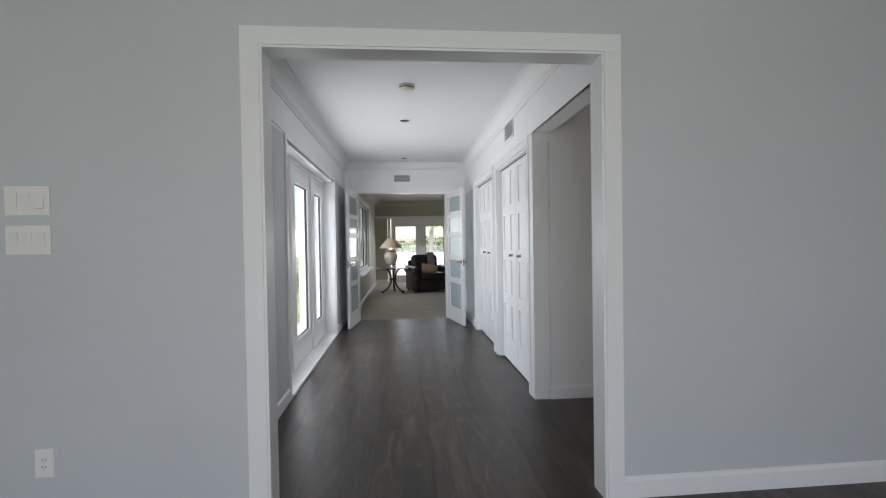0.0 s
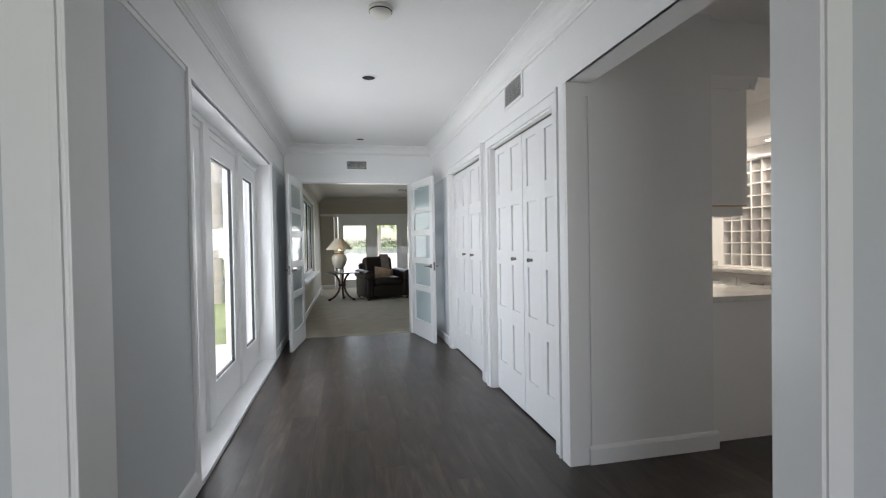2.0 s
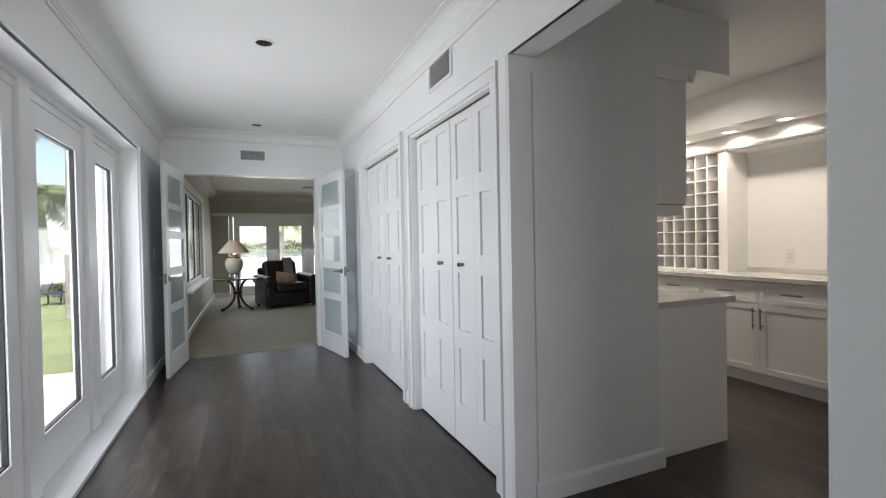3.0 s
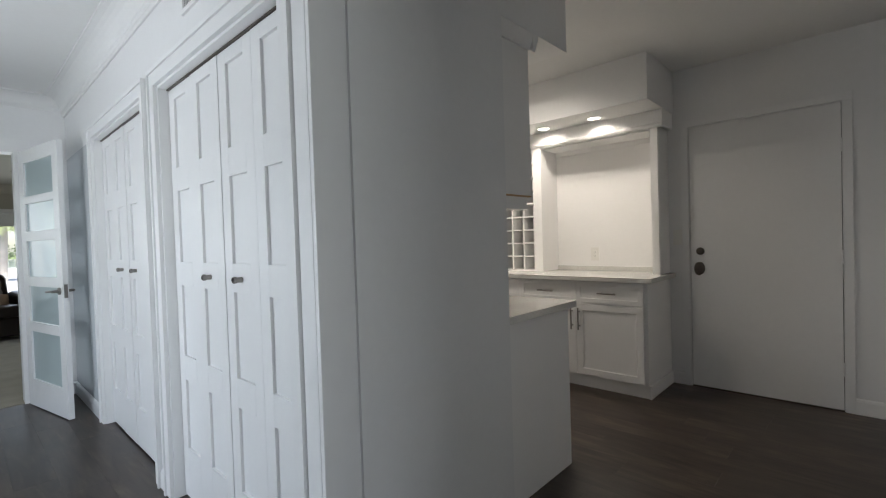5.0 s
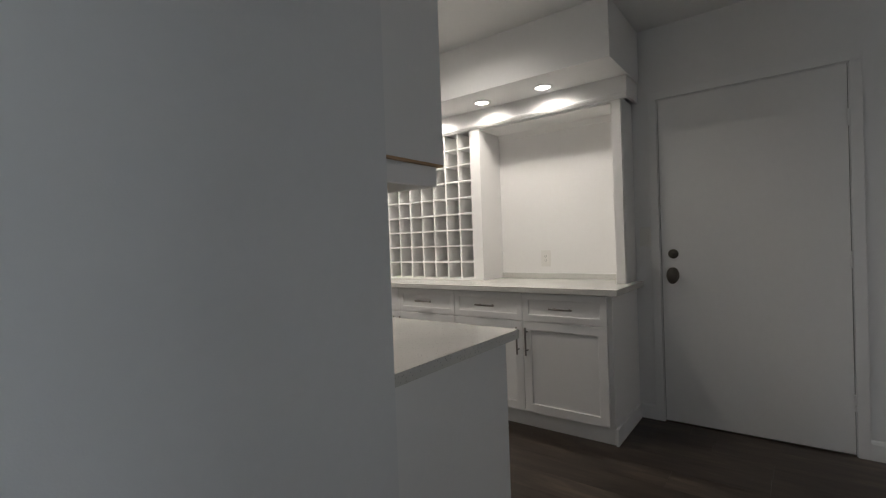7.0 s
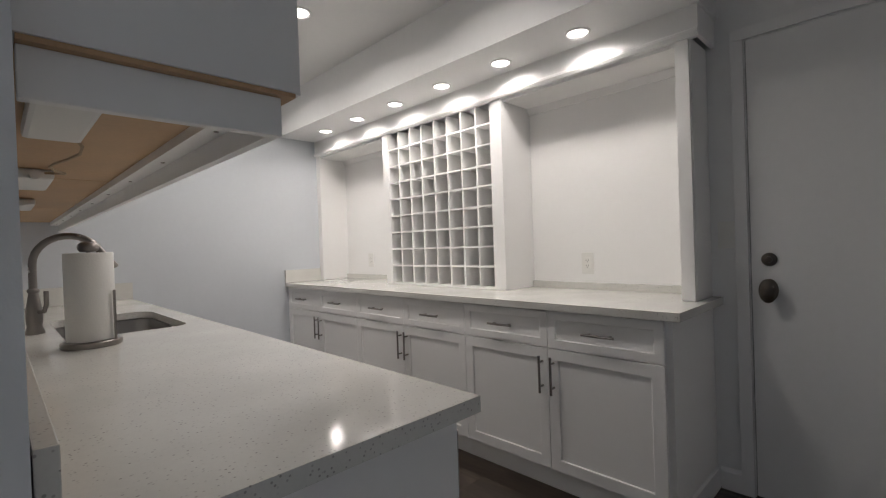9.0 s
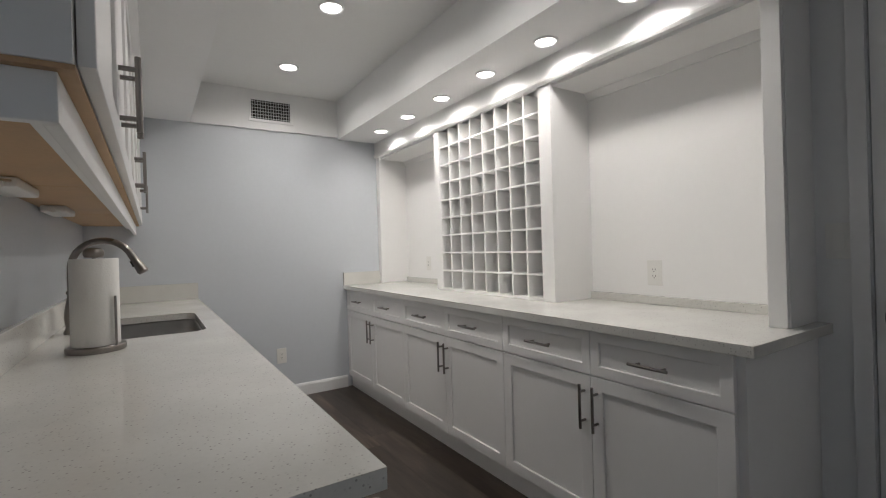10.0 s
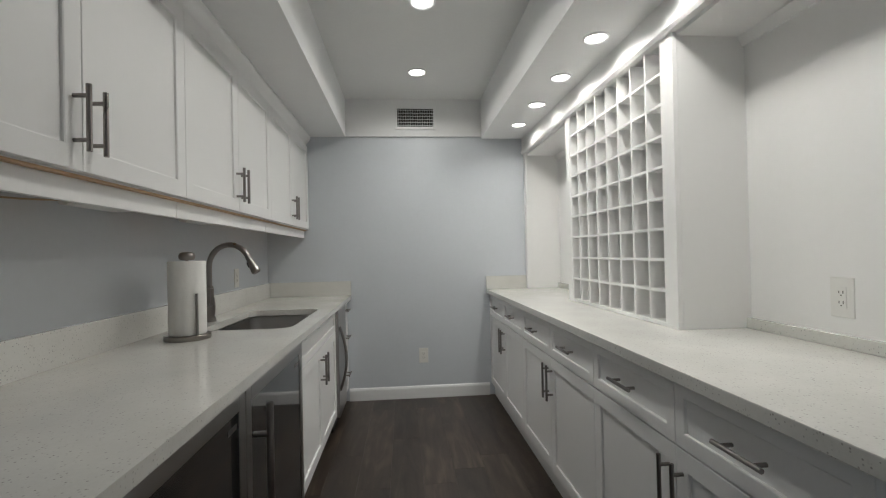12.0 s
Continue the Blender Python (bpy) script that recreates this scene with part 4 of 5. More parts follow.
detector = thing("smoke_detector", "round white smoke detector on the hall ceiling", "smoke detector", at=(0.335, 4.165, HALL_H - 0.05))
bm = bmesh.new()
lathe(bm, [(0.068, 0.0495), (0.068, 0.035), (0.062, 0.032), (0.060, 0.018), (0.048, 0.006), (0.02, 0.002), (0.0, 0.002)], 28, (0.335, 4.165, HALL_H - 0.05))
part("housing", bm, IVORY, detector, smooth=True)
# black ring paints the shade of the sensor slot; nothing is recessed
bm = bmesh.new()
lathe(bm, [(0.064, 0.030), (0.0625, 0.030), (0.0625, 0.024), (0.064, 0.024)], 28, (0.335, 4.165, HALL_H - 0.05))
part("sensor_slot", bm, BLACK, detector, smooth=True)

for y in (5.25, 7.42):
    can = thing("recessed_light", "unlit recessed ceiling can with a white rim", "ceiling light", "unlit hall cans", (0.322, y, HALL_H - 0.008))
    bm = bmesh.new()
    lathe(bm, [(0.052, -0.0065), (0.066, -0.004), (0.066, -0.0005), (0.052, -0.0005)], 28, (0.322, y, HALL_H))
    part("rim", bm, TRIM, can, smooth=True)
    # no hole is cut: a black disc paints the can's dark inside
    bm = bmesh.new()
    lathe(bm, [(0.051, -0.0012), (0.051, -0.0008)], 28, (0.322, y, HALL_H))
    part("opening", bm, BLACK, can, "black disc for the shaded inside of the can")
    bm = bmesh.new()
    tube(bm, [(0.305, y - 0.03, HALL_H - 0.003), (0.32, y, HALL_H - 0.006), (0.345, y + 0.03, HALL_H - 0.003)], 0.004, 6)
    part("spring_clip", bm, DARKSTEEL, can)


def lit_can(x, y, z, r, group):
    can = thing("recessed_light", "lit round recessed light with a white rim", "ceiling light", group, (x, y, z - 0.01))
    bm = bmesh.new()
    lathe(bm, [(r * 0.76, -0.004), (r * 0.86, -0.009), (r, -0.004), (r, -0.0005), (r * 0.76, -0.0005)], 28, (x, y, z))
    part("rim", bm, TRIM, can, smooth=True)
    bm = bmesh.new()
    lathe(bm, [(r * 0.755, -0.0025), (r * 0.755, -0.0010)], 28, (x, y, z))
    part("lens", bm, GLOW, can, "glowing frosted lens")


for k in range(6):
    lit_can(4.287, 4.425 + 0.475 * k, 2.222, 0.062, "soffit downlights")
for y in (4.79, 5.72, 6.65):
    lit_can(3.5, y, PANTRY_H, 0.072, "ceiling downlights")


def outlet(axis, at, side, u, z, label="white duplex wall outlet with a screwless plate", kind="outlet"):
    """A wall plate about 80 x 128 mm with two sockets or a rocker."""
    o = thing("wall_outlet" if kind == "outlet" else "light_switch", label, kind if kind == "outlet" else "light switch", at=(at, u, z) if axis == "x" else (u, at, z))

    def cell(bm, u0, u1, z0, z1, d0, d1, bev=0.0):
        lo, hi = sorted((at + side * d0, at + side * d1))
        if axis == "x":
            box(bm, lo, hi, u + u0, u + u1, z + z0, z + z1, bev)
        else:
            box(bm, u + u0, u + u1, lo, hi, z + z0, z + z1, bev)

    bm = bmesh.new()
    cell(bm, -0.039, 0.039, -0.063, 0.063, 0.0005, 0.006, 0.0025)
    part("plate", bm, PLASTIC, o)
    bm = bmesh.new()
    cell(bm, -0.0165, 0.0165, -0.033, 0.033, 0.006, 0.0085, 0.001)
    face = part("socket_face" if kind == "outlet" else "rocker", bm, PLASTIC, o)
    if kind == "outlet":
        # black marks on the face paint the shade inside the slots
        bm = bmesh.new()
        for dz in (0.017, -0.015):
            cell(bm, -0.008, -0.0055, dz - 0.005, dz + 0.005, 0.0085, 0.0089)
            cell(bm, 0.0055, 0.008, dz - 0.004, dz + 0.004, 0.0085, 0.0089)
            cell(bm, -0.002, 0.002, dz - 0.012, dz - 0.008, 0.0085, 0.0089)
        part("slots", bm, BLACK, face, "black marks for the shaded socket slots")


def switch_bank(x0, x1, z0, z1, tilts):
    """A three-gang plate of rocker switches on the first room's wall."""
    b = thing("light_switch", "white three-gang plate of rocker switches", "light switch", "switch plates", ((x0 + x1) / 2, S0, z0))
    part("plate", boxes((x0, x1, S0 - 0.007, S0 - 0.0005, z0, z1), bevel=0.003), PLASTIC, b)
    for k, t in enumerate(tilts):
        u = x0 + (x1 - x0) * (0.2 + 0.3 * k)
        bm = boxes((u - 0.0165, u + 0.0165, -0.004, 0.004, -0.034, 0.034), bevel=0.0015)
        bm.transform(Matrix.Translation((0, S0 - 0.008, (z0 + z1) / 2)) @ Matrix.Translation((u, 0, 0)) @ Matrix.Rotation(radians(t), 4, "X") @ Matrix.Translation((-u, 0, 0)))
        part("rocker", bm, PLASTIC, b)
    bm = bmesh.new()
    for k in range(3):
        u = x0 + (x1 - x0) * (0.2 + 0.3 * k)
        for z in (z0 + 0.012, z1 - 0.012):
            rod(bm, (u, S0 - 0.0085, z), (u, S0 - 0.0065, z), 0.003, seg=8)
    part("screws", bm, IVORY, b)


switch_bank(-1.43, -1.247, 1.41, 1.538, (0, 9, -9))
switch_bank(-1.43, -1.247, 1.24, 1.368, (8, 8, 8))
outlet("y", S0, -1, -1.30, 0.325)
outlet("y", PANTRY_END, -1, 3.531, 0.362)
outlet("x", 4.745, -1, 4.65, 1.07)
outlet("x", 4.745, -1, 6.84, 1.09)
outlet("x", PANTRY_L, 1, 6.535, 1.095, "white wall outlet above the backsplash")
outlet("x", EAST, -1, 3.905, 1.208, "white rocker light switch beside the flush door", "switch")
outlet("x", HALL_L, 1, 7.39, 1.19, "white rocker light switch beside the double doors", "switch")

# ---- faucet and paper towel holder ----
faucet = thing("faucet", "brushed nickel gooseneck pull-down faucet behind the sink", "faucet", at=(2.335, 5.88, 0.8955))
bm = bmesh.new()
lathe(bm, [(0.033, -0.02), (0.033, -0.012), (0.025, 0.012), (0.028, 0.03), (0.030, 0.055), (0.028, 0.08), (0.021, 0.12), (0.0165, 0.15), (0.020, 0.155), (0.021, 0.161), (0.019, 0.167), (0.015, 0.17)], 28, (2.335, 5.88, 0.9155))
part("body", bm, STEEL, faucet, smooth=True)
bm = bmesh.new()
arc = [(2.335, 5.88, 1.08), (2.335, 5.88, 1.15)] + [(2.335 + 0.117 * (1 - math.cos(radians(a))), 5.88 - 0.030 * (1 - math.cos(radians(a))), 1.185 + 0.118 * math.sin(radians(a))) for a in range(0, 165, 12)]
tube(bm, arc, 0.0145, 14)
part("spout", bm, STEEL, faucet, smooth=True)
end = Vector(arc[-1])
d = (end - Vector(arc[-2])).normalized()
bm = bmesh.new()
rod(bm, end - d * 0.004, end + d * 0.02, 0.0155, 0.016, 18)
rod(bm, end + d * 0.02, end + d * 0.085, 0.016, 0.024, 18)
rod(bm, end + d * 0.085, end + d * 0.092, 0.023, 0.02, 18)
head = part("spray_head", bm, STEEL, faucet, smooth=True)
bm = bmesh.new()
rod(bm, end + d * 0.03 + Vector((-0.017, 0, 0)), end + d * 0.06 + Vector((-0.021, 0, 0)), 0.007, seg=10)
part("spray_button", bm, BLACK, head, "black spray button")
bm = bmesh.new()
tube(bm, [(2.345, 5.865, 0.985), (2.365, 5.835, 0.99), (2.372, 5.825, 1.02), (2.372, 5.823, 1.075)], 0.009, 10)
part("lever", bm, STEEL, faucet, smooth=True)

tx, ty = 2.461, 5.353
holder = thing("paper_towel_holder", "brushed steel upright holder with a white paper roll", "paper towel holder", at=(tx, ty, 0.8955))
bm = bmesh.new()
lathe(bm, [(0.088, 0), (0.090, 0.003), (0.090, 0.018), (0.087, 0.021), (0.0, 0.0215)], 40, (tx, ty, 0.8955))
part("base", bm, STEEL, holder, smooth=True)
bm = bmesh.new()
lathe(bm, [(0.020, 0.003), (0.071, 0.002), (0.0725, 0.005), (0.0725, 0.305), (0.071, 0.308), (0.020, 0.308)], 40, (tx, ty, 0.9155))
part("paper_roll", bm, material("white embossed paper", (0.80, 0.79, 0.76), 0.9, vary=0.02, bump=0.35, bump_scale=160), holder, "white paper towel roll", smooth=True)
bm = bmesh.new()
lathe(bm, [(0.006, 0.308), (0.006, 0.311), (0.026, 0.313), (0.031, 0.320), (0.032, 0.330), (0.029, 0.340), (0.020, 0.346), (0.0, 0.347)], 24, (tx, ty, 0.9155))
part("finial", bm, STEEL, holder, smooth=True)
part("tension_arm", boxes((tx + 0.058, tx + 0.066, ty - 0.062, ty - 0.05, 0.915, 1.09), bevel=0.002), STEEL, holder)

# ---- living room ----
LEATHER = material("dark brown leather", (0.016, 0.010, 0.008), 0.36, vary=0.35, scale=9, bump=0.5, bump_scale=70)
CREAM = material("crackled cream ceramic", (0.66, 0.60, 0.48), 0.3, vary=0.08, scale=20)
DARKWOOD = material("dark walnut", (0.07, 0.035, 0.02), 0.35, vary=0.3, scale=10)
IRON = material("dark iron", (0.03, 0.028, 0.026), 0.5, metal=0.6)
THROW = material("grey woven throw", (0.22, 0.19, 0.17), 0.95, vary=0.25, scale=40, bump=0.8, bump_scale=220)
PILLOW = material("beige and rust patterned fabric", (0.36, 0.25, 0.17), 0.9, vary=0.45, scale=14, bump=0.5, bump_scale=200)

glazed_unit("window_living_doors", "y", LV_END + 0.04, [(-0.079, 0.814), (0.865, 1.687), (1.728, 2.56), (2.601, 3.392)], 0.012, 1.9935, [(0.815, 0.865), (1.688, 1.727), (2.561, 2.6)], stile=0.125, bottom=0.21, top=0.2285, label="white framed glazed doors facing the lake")
lining("trim_casing", "white casing of the lake doors", (-0.19, -0.1, LV_END - 0.02, LV_END, 0, 1.995), (-0.19, 3.44, LV_END - 0.02, LV_END, 1.995, 2.019))
glazed_unit("window_living_side", "x", LV_L - 0.06, [(9.03, 9.99), (10.0, 10.96), (10.97, 11.93)], 0.672, 2.095, [], stile=0.05, bottom=0.06, top=0.05, label="white sliding window of the living room")
lining("window_sill", "white projecting window sill", (LV_L - 0.1, LV_L + 0.10, 8.94, 12.02, 0.633, 0.668))
lining("trim_casing", "white side window casing", (LV_L, LV_L + 0.018, 8.93, 9.01, 0.669, 2.107), (LV_L, LV_L + 0.018, 11.948, 12.03, 0.669, 2.107), (LV_L, LV_L + 0.018, 8.93, 12.03, 2.107, 2.19))

M = pose(0.93, 12.07, 0.006, 0, 0, 14) @ Matrix.Diagonal((1.12, 1.05, 1.0, 1.0))


def soft(bm, x0, x1, y0, y1, z0, z1, r, puff=0.0):
    """A padded block: rounded edges and bulging faces."""
    start = len(bm.verts)
    got = bmesh.ops.create_cube(bm, size=1.0, matrix=Matrix.Translation(((x0 + x1) / 2, (y0 + y1) / 2, (z0 + z1) / 2)) @ Matrix.Diagonal((x1 - x0, y1 - y0, z1 - z0, 1)))
    edges = list({e for v in got["verts"] for e in v.link_edges})
    bmesh.ops.bevel(bm, geom=edges, offset=r, segments=4, affect="EDGES", profile=0.5)
    bm.verts.ensure_lookup_table()


chair = tagged(new("armchair"), "dark brown leather recliner armchair with rolled arms", "armchair")
chair.matrix_world = M
ORIGIN[chair] = Vector((0, 0, 0))
bm = bmesh.new()
soft(bm, -0.36, 0.36, -0.36, 0.36, 0.05, 0.34, 0.04)
part("base", bm, LEATHER, chair, smooth=True)
bm = bmesh.new()
soft(bm, -0.29, 0.29, -0.43, 0.22, 0.32, 0.49, 0.06)
part("seat_cushion", bm, LEATHER, chair, smooth=True)
bm = bmesh.new()
soft(bm, -0.31, 0.31, -0.10, 0.12, 0, 0.52, 0.09)
bm.transform(Matrix.Translation((0, 0.30, 0.42)) @ Matrix.Rotation(radians(-14), 4, "X"))
part("back_cushion", bm, LEATHER, chair, smooth=True)
bm = bmesh.new()
soft(bm, -0.36, 0.36, -0.05, 0.07, 0, 0.66, 0.05)
bm.transform(Matrix.Translation((0, 0.40, 0.14)) @ Matrix.Rotation(radians(-14), 4, "X"))
part("back_shell", bm, LEATHER, chair, smooth=True)
for s in (-1, 1):
    bm = bmesh.new()
    soft(bm, min(s * 0.30, s * 0.46), max(s * 0.30, s * 0.46), -0.40, 0.40, 0.05, 0.52, 0.04)
    rod(bm, (s * 0.40, -0.44, 0.54), (s * 0.40, 0.38, 0.56), 0.105, 0.10, 20)
    rod(bm, (s * 0.40, -0.45, 0.54), (s * 0.40, -0.44, 0.54), 0.085, 0.10, 20)
    part("armrest", bm, LEATHER, chair, smooth=True)
    for y in (-0.36, 0.34):
        bm = bmesh.new()
        rod(bm, (s * 0.40, y, 0), (s * 0.40, y, 0.055), 0.03, 0.035, 12)
        part("foot", bm, DARKWOOD, chair)
bm = bmesh.new()
ring = []
for k in range(13):
    a = k / 12
    yy, zz = (0.215 - 0.02 + 0.14 * a, 0.60 + 0.36 * min(1, a * 1.6)) if a < 0.62 else (0.30 + 0.55 * (a - 0.62), 0.975 - 0.9 * (a - 0.70) if a > 0.7 else 0.975)
    ring.append([(0.04, yy - 0.012, zz + 0.012), (0.21 + 0.01 * math.sin(2.2 * k), yy - 0.012, zz + 0.012), (0.21 + 0.01 * math.sin(2.2 * k), yy + 0.006, zz - 0.004), (0.04, yy + 0.006, zz - 0.004)])
vs = [[bm.verts.new(p) for p in r] for r in ring]
for one, two in zip(vs, vs[1:]):
    for s in range(4):
        bm.faces.new((one[s], one[(s + 1) % 4], two[(s + 1) % 4], two[s]))
bm.faces.new(vs[0][::-1])
bm.faces.new(vs[-1])
throw = solid("throw_blanket", bm, THROW, "grey woven throw draped over the armchair back", "blanket", smooth=True)
throw.matrix_world = M
bm = bmesh.new()
bmesh.ops.create_grid(bm, x_segments=10, y_segments=10, size=0.2)
for v in bm.verts:
    f = (1 - (v.co.x / 0.2) ** 2) * (1 - (v.co.y / 0.2) ** 2)
    v.co.z = 0.065 * max(0.0, f) ** 0.5
dup = bmesh.ops.duplicate(bm, geom=bm.faces[:])
for v in [g for g in dup["geom"] if isinstance(g, bmesh.types.BMVert)]:
    v.co.z = -v.co.z - 0.004
bmesh.ops.remove_doubles(bm, verts=bm.verts[:], dist=0.005)
bm.transform(Matrix.Translation((0.02, -0.02, 0.565)) @ Matrix.Rotation(radians(14), 4, "Y") @ Matrix.Rotation(radians(48), 4, "X") @ Matrix.Diagonal((1, 0.75, 1, 1)))
cush = solid("throw_pillow", bm, PILLOW, "beige and rust patterned pillow on the armchair", "pillow", smooth=True)
cush.matrix_world = M

# side table and lamp
tcx, tcy = 0.022, 11.95
table = thing("side_table", "round glass side table on curved dark legs", "side table", at=(tcx, tcy, 0.006))
bm = bmesh.new()
lathe(bm, [(0.0, 0.60), (0.445, 0.60), (0.45, 0.604), (0.45, 0.612), (0.445, 0.616), (0.0, 0.616)], 48, (tcx, tcy, 0.006))
top_glass = material("smoked glass", (0.05, 0.06, 0.06), 0.05, coat=0.5)
part("tabletop", bm, top_glass, table, "smoked glass top", smooth=True)
for k in range(3):
    a = radians(205 + 120 * k)
    c, s = math.cos(a), math.sin(a)
    bm = bmesh.new()
    prof = [(0.19, 0.595), (0.12, 0.53), (0.065, 0.42), (0.055, 0.30), (0.09, 0.19), (0.17, 0.095), (0.26, 0.04), (0.31, 0.03)]
    tube(bm, [(tcx + r * c, tcy + r * s, z + 0.006) for r, z in prof], 0.024, 10)
    leg = part("leg", bm, DARKWOOD, table, "curved dark wooden leg", smooth=True)
    bm = bmesh.new()
    rod(bm, (tcx + 0.30 * c, tcy + 0.30 * s, 0.006), (tcx + 0.30 * c, tcy + 0.30 * s, 0.05), 0.034, 0.03, 12)
    part("foot", bm, IRON, leg)
bm = bmesh.new()
lathe(bm, [(0.07, 0.315), (0.085, 0.32), (0.085, 0.345), (0.07, 0.35)], 24, (tcx, tcy, 0.006))
part("ring", bm, IRON, table, smooth=True)

lx, ly, lz = -0.03, 12.01, 0.6225
tl = thing("table_lamp", "cream ceramic urn lamp with a lit conical shade", "table lamp", at=(lx, ly, lz))
bm = bmesh.new()
for k in range(4):
    a = radians(45 + 90 * k)
    tube(bm, [(lx + 0.12 * math.cos(a), ly + 0.12 * math.sin(a), lz), (lx + 0.095 * math.cos(a), ly + 0.095 * math.sin(a), lz + 0.05), (lx + 0.08 * math.cos(a), ly + 0.08 * math.sin(a), lz + 0.085)], 0.008, 8)
lathe(bm, [(0.07, 0.08), (0.095, 0.08), (0.095, 0.09), (0.07, 0.09)], 24, (lx, ly, lz))
part("stand", bm, IRON, tl, "dark iron stand", smooth=True)
bm = bmesh.new()
lathe(bm, [(0.075, 0.09), (0.10, 0.11), (0.145, 0.18), (0.168, 0.27), (0.165, 0.33), (0.135, 0.385), (0.10, 0.41), (0.095, 0.44), (0.115, 0.455), (0.12, 0.475), (0.10, 0.48)], 36, (lx, ly, lz))
part("urn", bm, CREAM, tl, smooth=True)
bm = bmesh.new()
lathe(bm, [(0.108, 0.405), (0.125, 0.408), (0.125, 0.418), (0.108, 0.42)], 30, (lx, ly, lz))
part("collar", bm, DARKWOOD, tl, smooth=True)
bm = bmesh.new()
lathe(bm, [(0.287, 0.50), (0.285, 0.51), (0.085, 0.745), (0.082, 0.742), (0.281, 0.502)], 40, (lx, ly, lz))
bmesh.ops.delete(bm, geom=[f for f in bm.faces if len(f.verts) > 4], context="FACES")
SHADE = bpy.data.materials.new("ivory fabric shade")
SHADE.use_nodes = True
sb = SHADE.node_tree.nodes["Principled BSDF"]
sb.inputs["Base Color"].default_value = (0.72, 0.62, 0.48, 1)
sb.inputs["Roughness"].default_value = 0.9
sb.inputs["Transmission Weight"].default_value = 0.25
part("shade", bm, SHADE, tl, "ivory fabric shade", smooth=True)
bm = bmesh.new()
bmesh.ops.create_uvsphere(bm, u_segments=12, v_segments=8, radius=0.03, matrix=Matrix.Translation((lx, ly, lz + 0.60)))
rod(bm, (lx, ly, lz + 0.48), (lx, ly, lz + 0.58), 0.012)
part("bulb", bm, glow_material("warm bulb", (1.0, 0.62, 0.3), 14.0), tl, "warm lit bulb", smooth=True)
bm = bmesh.new()
tube(bm, [(-0.32, 12.85, 0.02), (-0.40, 12.9, 0.10), (-0.47, 13.0, 0.22), (-0.50, 13.02, 0.12), (-0.48, 12.9, 0.016), (-0.35, 12.75, 0.014), (-0.26, 12.5, 0.014)], 0.006, 6)
solid("lamp_cord", bm, IVORY, "pale lamp cord looped on the carpet", "cord", smooth=True)

# ceiling fan
fx, fy, fz = 1.88, 11.02, 2.29
fan = thing("ceiling_fan", "dark ceiling fan with four slim blades", "ceiling fan", at=(fx, fy, fz))
bm = bmesh.new()
lathe(bm, [(0.03, LV_H - fz - 0.0005), (0.06, LV_H - fz - 0.001), (0.06, 0.20), (0.015, 0.18), (0.015, 0.09), (0.09, 0.08), (0.10, 0.02), (0.07, -0.03), (0.0, -0.035)], 24, (fx, fy, fz))
part("motor", bm, IRON, fan, smooth=True)
for k in range(4):
    bm = bmesh.new()
    box(bm, 0.12, 0.70, -0.06, 0.06, 0.0, 0.008, 0.003)
    bm.transform(Matrix.Translation((fx, fy, fz + 0.03)) @ Matrix.Rotation(radians(188 + 90 * k), 4, "Z") @ Matrix.Rotation(radians(10), 4, "X"))
    part("blade", bm, DARKWOOD, fan)

# ---- outside: palms, shrubs, far shore ----
BARK = material("grey palm bark", (0.42, 0.39, 0.35), 0.9, vary=0.3, scale=8, bump=0.9, bump_scale=25)
FROND = material("palm frond green", (0.24, 0.29, 0.12), 0.6, vary=0.4, scale=6)
SHRUB = material("shrub green", (0.06, 0.10, 0.03), 0.8, vary=0.4, scale=4)


def palm(x, y, height, radius, lean, fronds, length, seed):
    """A ringed, leaning trunk and a crown of folded fronds with separate leaflets."""
    rnd = random.Random(seed)
    tree = thing("palm_tree", "tall palm with a grey ringed trunk on the lawn", "palm tree", "palms on the lawn", (x, y, -0.16))
    pts = [(x + lean[0] * (k / 14) ** 1.6, y + lean[1] * (k / 14) ** 1.6, -0.16 + height * k / 14) for k in range(15)]
    bm = bmesh.new()
    tube(bm, pts, radius, 12, lambda t: 1.25 - 0.45 * t + 0.05 * math.sin(t * 60))
    part("trunk", bm, BARK, tree, smooth=True)
    top = Vector(pts[-1])
    bm = bmesh.new()
    for f in range(fronds):
        yaw, rise = rnd.uniform(0, 6.283), rnd.uniform(-0.8, 1.45)
        L = length * rnd.uniform(0.75, 1.1)
        out = Vector((math.cos(yaw), math.sin(yaw), 0))
        across = Vector((-math.sin(yaw), math.cos(yaw), 0))
        spine = []
        for k in range(9):
            t = k / 8
            spine.append(top + out * (L * t * math.cos(rise * (1 - t))) + Vector((0, 0, L * (0.55 * math.sin(rise) * t - 0.55 * t * t))))
        for k in range(1, 9):
            p, q = spine[k - 1], spine[k]
            a, b = bm.verts.new(p), bm.verts.new(q)
            c = bm.verts.new(q + Vector((0, 0, 0.02)))
            bm.faces.new((a, b, c))
            for side in (-1, 1):
                for h in (0.0, 0.2, 0.4, 0.6, 0.8):
                    m = p.lerp(q, h)
                    wide = L * 0.30 * (1 - 0.75 * abs(k / 8 - 0.35))
                    tip = m + across * side * wide + (q - p).normalized() * wide * 0.6 + Vector((0, 0, -wide * rnd.uniform(0.2, 0.6)))
                    e = (q - p) * 0.085
                    bm.faces.new((bm.verts.new(m - e), bm.verts.new(m + e), bm.verts.new(tip)))
    me = bpy.data.meshes.new("crown")
    bm.to_mesh(me)
    bm.free()
    me.materials.append(FROND)
    me.transform(Matrix.Translation(-ORIGIN[tree]))
    crown_ob = new("crown", me)
    crown_ob.parent = tree


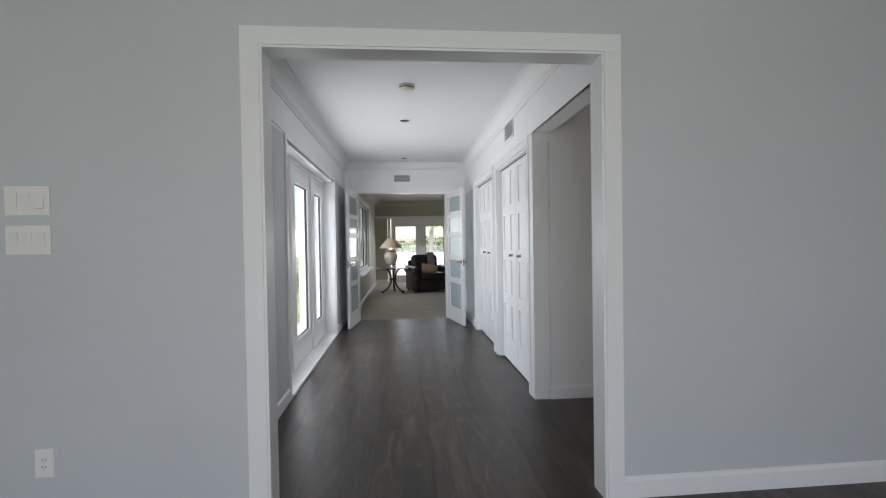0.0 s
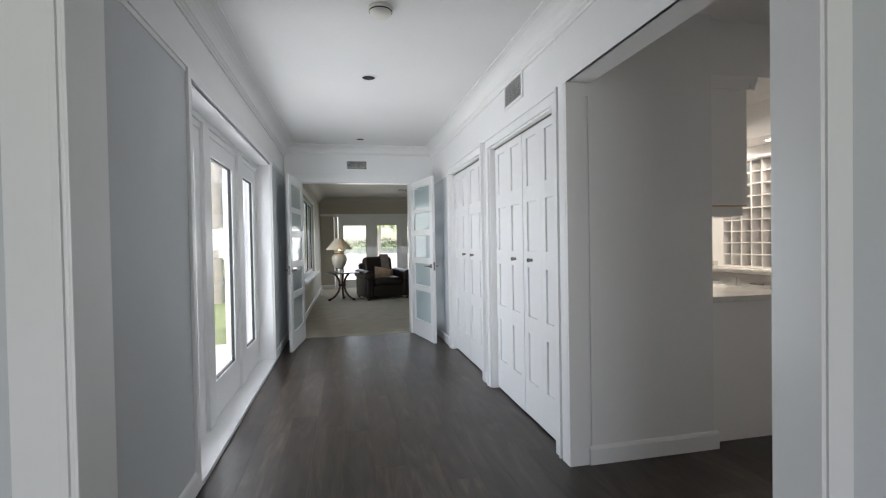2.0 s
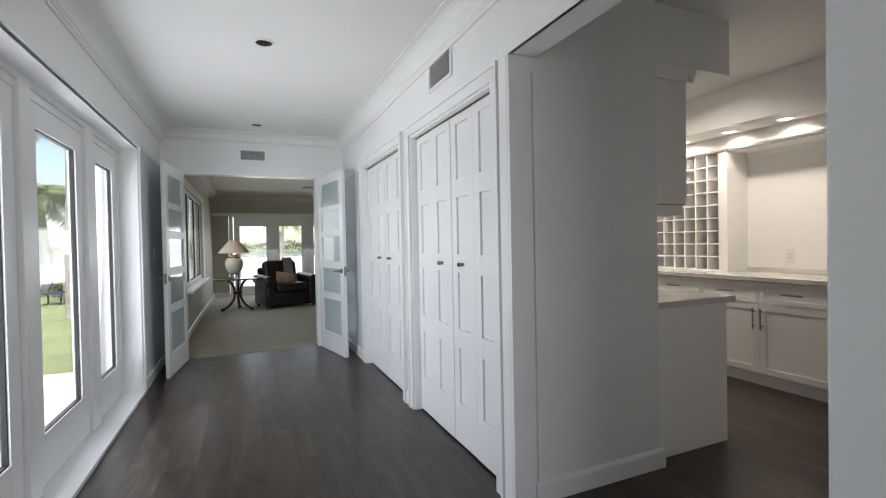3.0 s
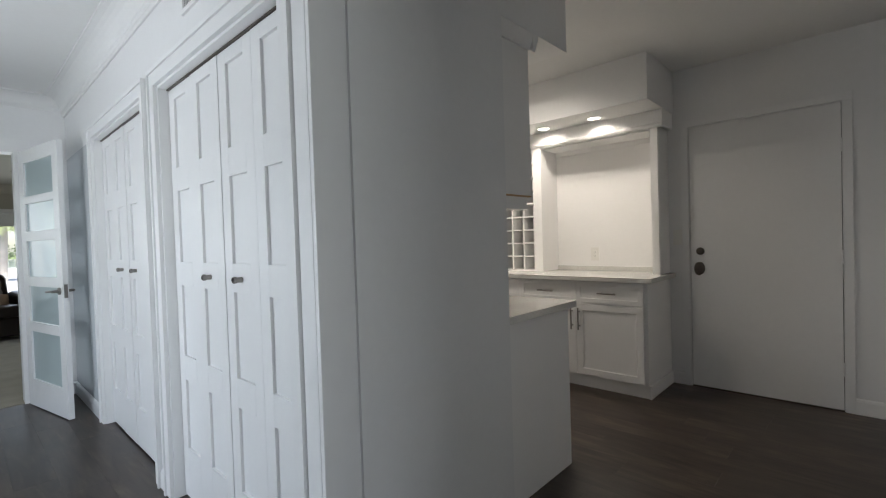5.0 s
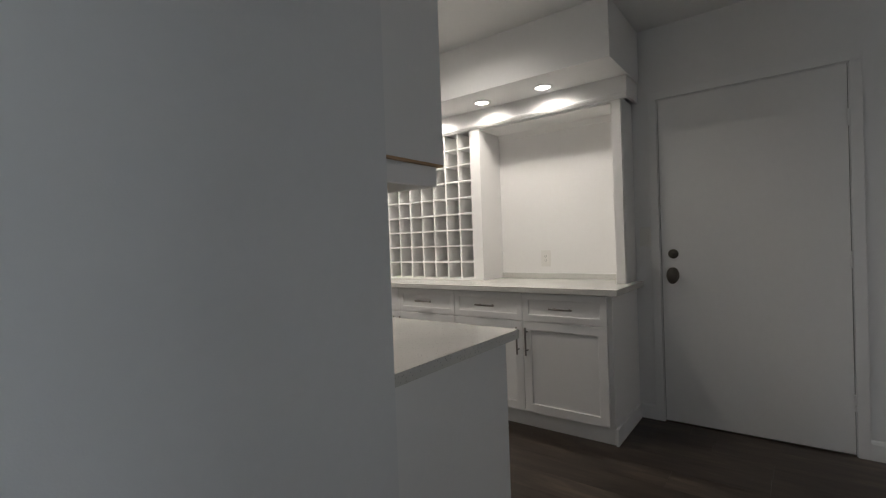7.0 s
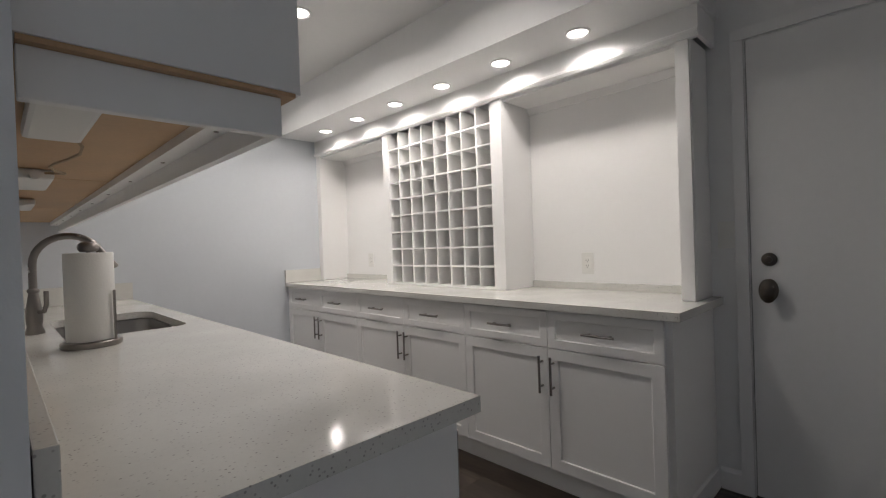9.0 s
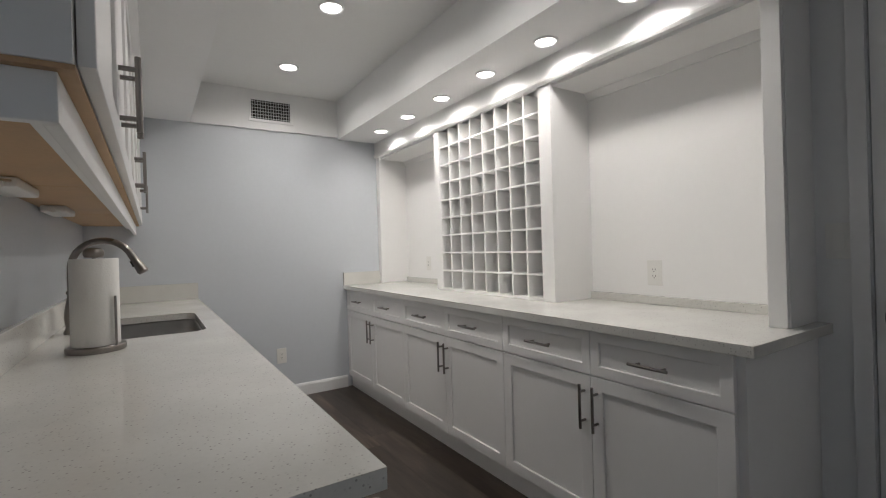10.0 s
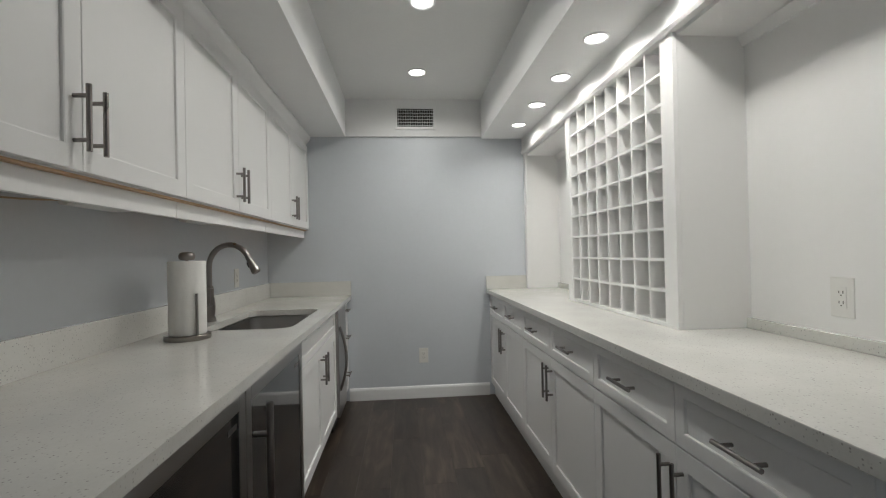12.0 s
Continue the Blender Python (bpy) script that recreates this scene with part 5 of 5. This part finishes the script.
palm(-3.04, 13.701, 9.0, 0.15, (0.2, 0.4), 26, 2.0, 1)
palm(-5.479, 19.99, 3.1, 0.13, (-0.25, 0.2), 40, 1.5, 2)
palm(-6.088, 20.506, 3.4, 0.15, (0.2, 0.2), 34, 1.35, 3)
palm(-4.159, 17.413, 5.4, 0.16, (0.3, 0.1), 26, 1.7, 4)
palm(-8.625, 22.671, 4.2, 0.16, (-0.3, 0.3), 30, 1.6, 5)
palm(2.235, 32.981, 3.4, 0.16, (0.2, 0.1), 30, 1.5, 6)
palm(-9.539, 12.876, 5.6, 0.18, (0.4, 0.5), 28, 1.9, 7)


lounger = thing("garden_lounger", "low dark metal lounger standing on the lawn", "lounger", at=(-4.4, 17.2, -0.16))
for dx in (-0.24, 0.24):
    bm = bmesh.new()
    tube(bm, [(-4.4 + dx, 16.5, 0.10), (-4.4 + dx, 17.3, 0.12), (-4.4 + dx, 17.75, 0.45)], 0.022, 8)
    part("side_rail", bm, BLACK, lounger)
    for y in (16.6, 17.3):
        bm = bmesh.new()
        tube(bm, [(-4.4 + dx, y, -0.158), (-4.4 + dx, y, 0.11)], 0.02, 8)
        part("leg", bm, BLACK, lounger)
part("sling", boxes((-4.62, -4.18, 16.52, 17.3, 0.115, 0.135)), BLACK, lounger)


def shrubs(name, label, spots, seed, mat=SHRUB):
    """Leafy clumps of many small leaves, too many to count."""
    rnd = random.Random(seed)
    vs, fs = [], []
    for cx, cy, w, d, h, n in spots:
        for k in range(n):
            a, r = rnd.uniform(0, 6.283), math.sqrt(rnd.random())
            z = h * rnd.random() ** 0.7 * (1 - 0.5 * r * r)
            c = Vector((cx + w * r * math.cos(a), cy + d * r * math.sin(a), -0.16 + z))
            s = rnd.uniform(0.5, 1.2) * max(0.08, h * 0.11)
            u = Vector((rnd.uniform(-1, 1), rnd.uniform(-1, 1), rnd.uniform(-1, 1))).normalized() * s
            v = u.cross(Vector((rnd.uniform(-1, 1), rnd.uniform(-1, 1), rnd.uniform(-1, 1)))).normalized() * s * 0.6
            i = len(vs)
            vs += [c - u, c + v, c + u, c - v]
            fs.append((i, i + 1, i + 2, i + 3))
    me = bpy.data.meshes.new(name)
    me.from_pydata([tuple(v) for v in vs], [], fs)
    me.materials.append(mat)
    return tagged(new(name, me), label, "shrubs", kind="stuff")


shrubs("shrubs", "low green shrubs at the palms' feet", [(-4.6, 19.0, 0.5, 0.4, 0.55, 260), (-6.6, 19.6, 0.7, 0.5, 0.9, 320), (-8.2, 21.0, 1.2, 0.7, 1.2, 420), (-3.2, 20.5, 0.5, 0.5, 0.5, 200)], 11)
# distance haze is mixed into this paler foliage green
shrubs("far_shore", "line of trees across the lake, coloured paler for haze", [(-110 + 7 * k, 135 + 6 * math.sin(k * 1.7), 6.0, 3.0, 2.2 + 1.0 * math.sin(k * 2.3) ** 2, 420) for k in range(32)] + [(-118 + 2 * math.sin(k), 118 - 7 * k, 3.0, 6.0, 2.4 + 1.0 * math.sin(k * 1.9) ** 2, 380) for k in range(20)], 12, material("far foliage with haze in its colour", (0.12, 0.16, 0.08), 0.9, vary=0.3, scale=2))

# ---- floor planks, last ----
PW, PL = 0.178, 1.22
full = finish("plank", boxes((0.0003, PW - 0.0003, 0.0003, PL - 0.0003, -0.0065, 0.0)), PLANK)
rnd = random.Random(5)
col = 0
x = -0.99
while x < 4.86:
    y = -2.6 - rnd.uniform(0, PL)
    lo, hi = -0.4, 7.895
    if 1.35 < x < 2.05:
        hi = 3.95
    if 2.05 <= x < 2.7 or x >= 4.2:
        hi = 4.1
    while y < hi:
        a, b = max(y, lo), min(y + PL, hi)
        if b - a > 0.03 and not (x < -0.75 and b > 4.0):
            if b - a > PL - 0.001:
                ob = new("plank", full)
                ob.location = (x, y, 0)
            else:
                ob = new("plank", finish("plank", boxes((0.0003, PW - 0.0003, 0.0003, b - a - 0.0003, -0.0065, 0.0)), PLANK))
                ob.location = (x, a, 0)
            ob.parent = floor
        y += PL
    x += PW
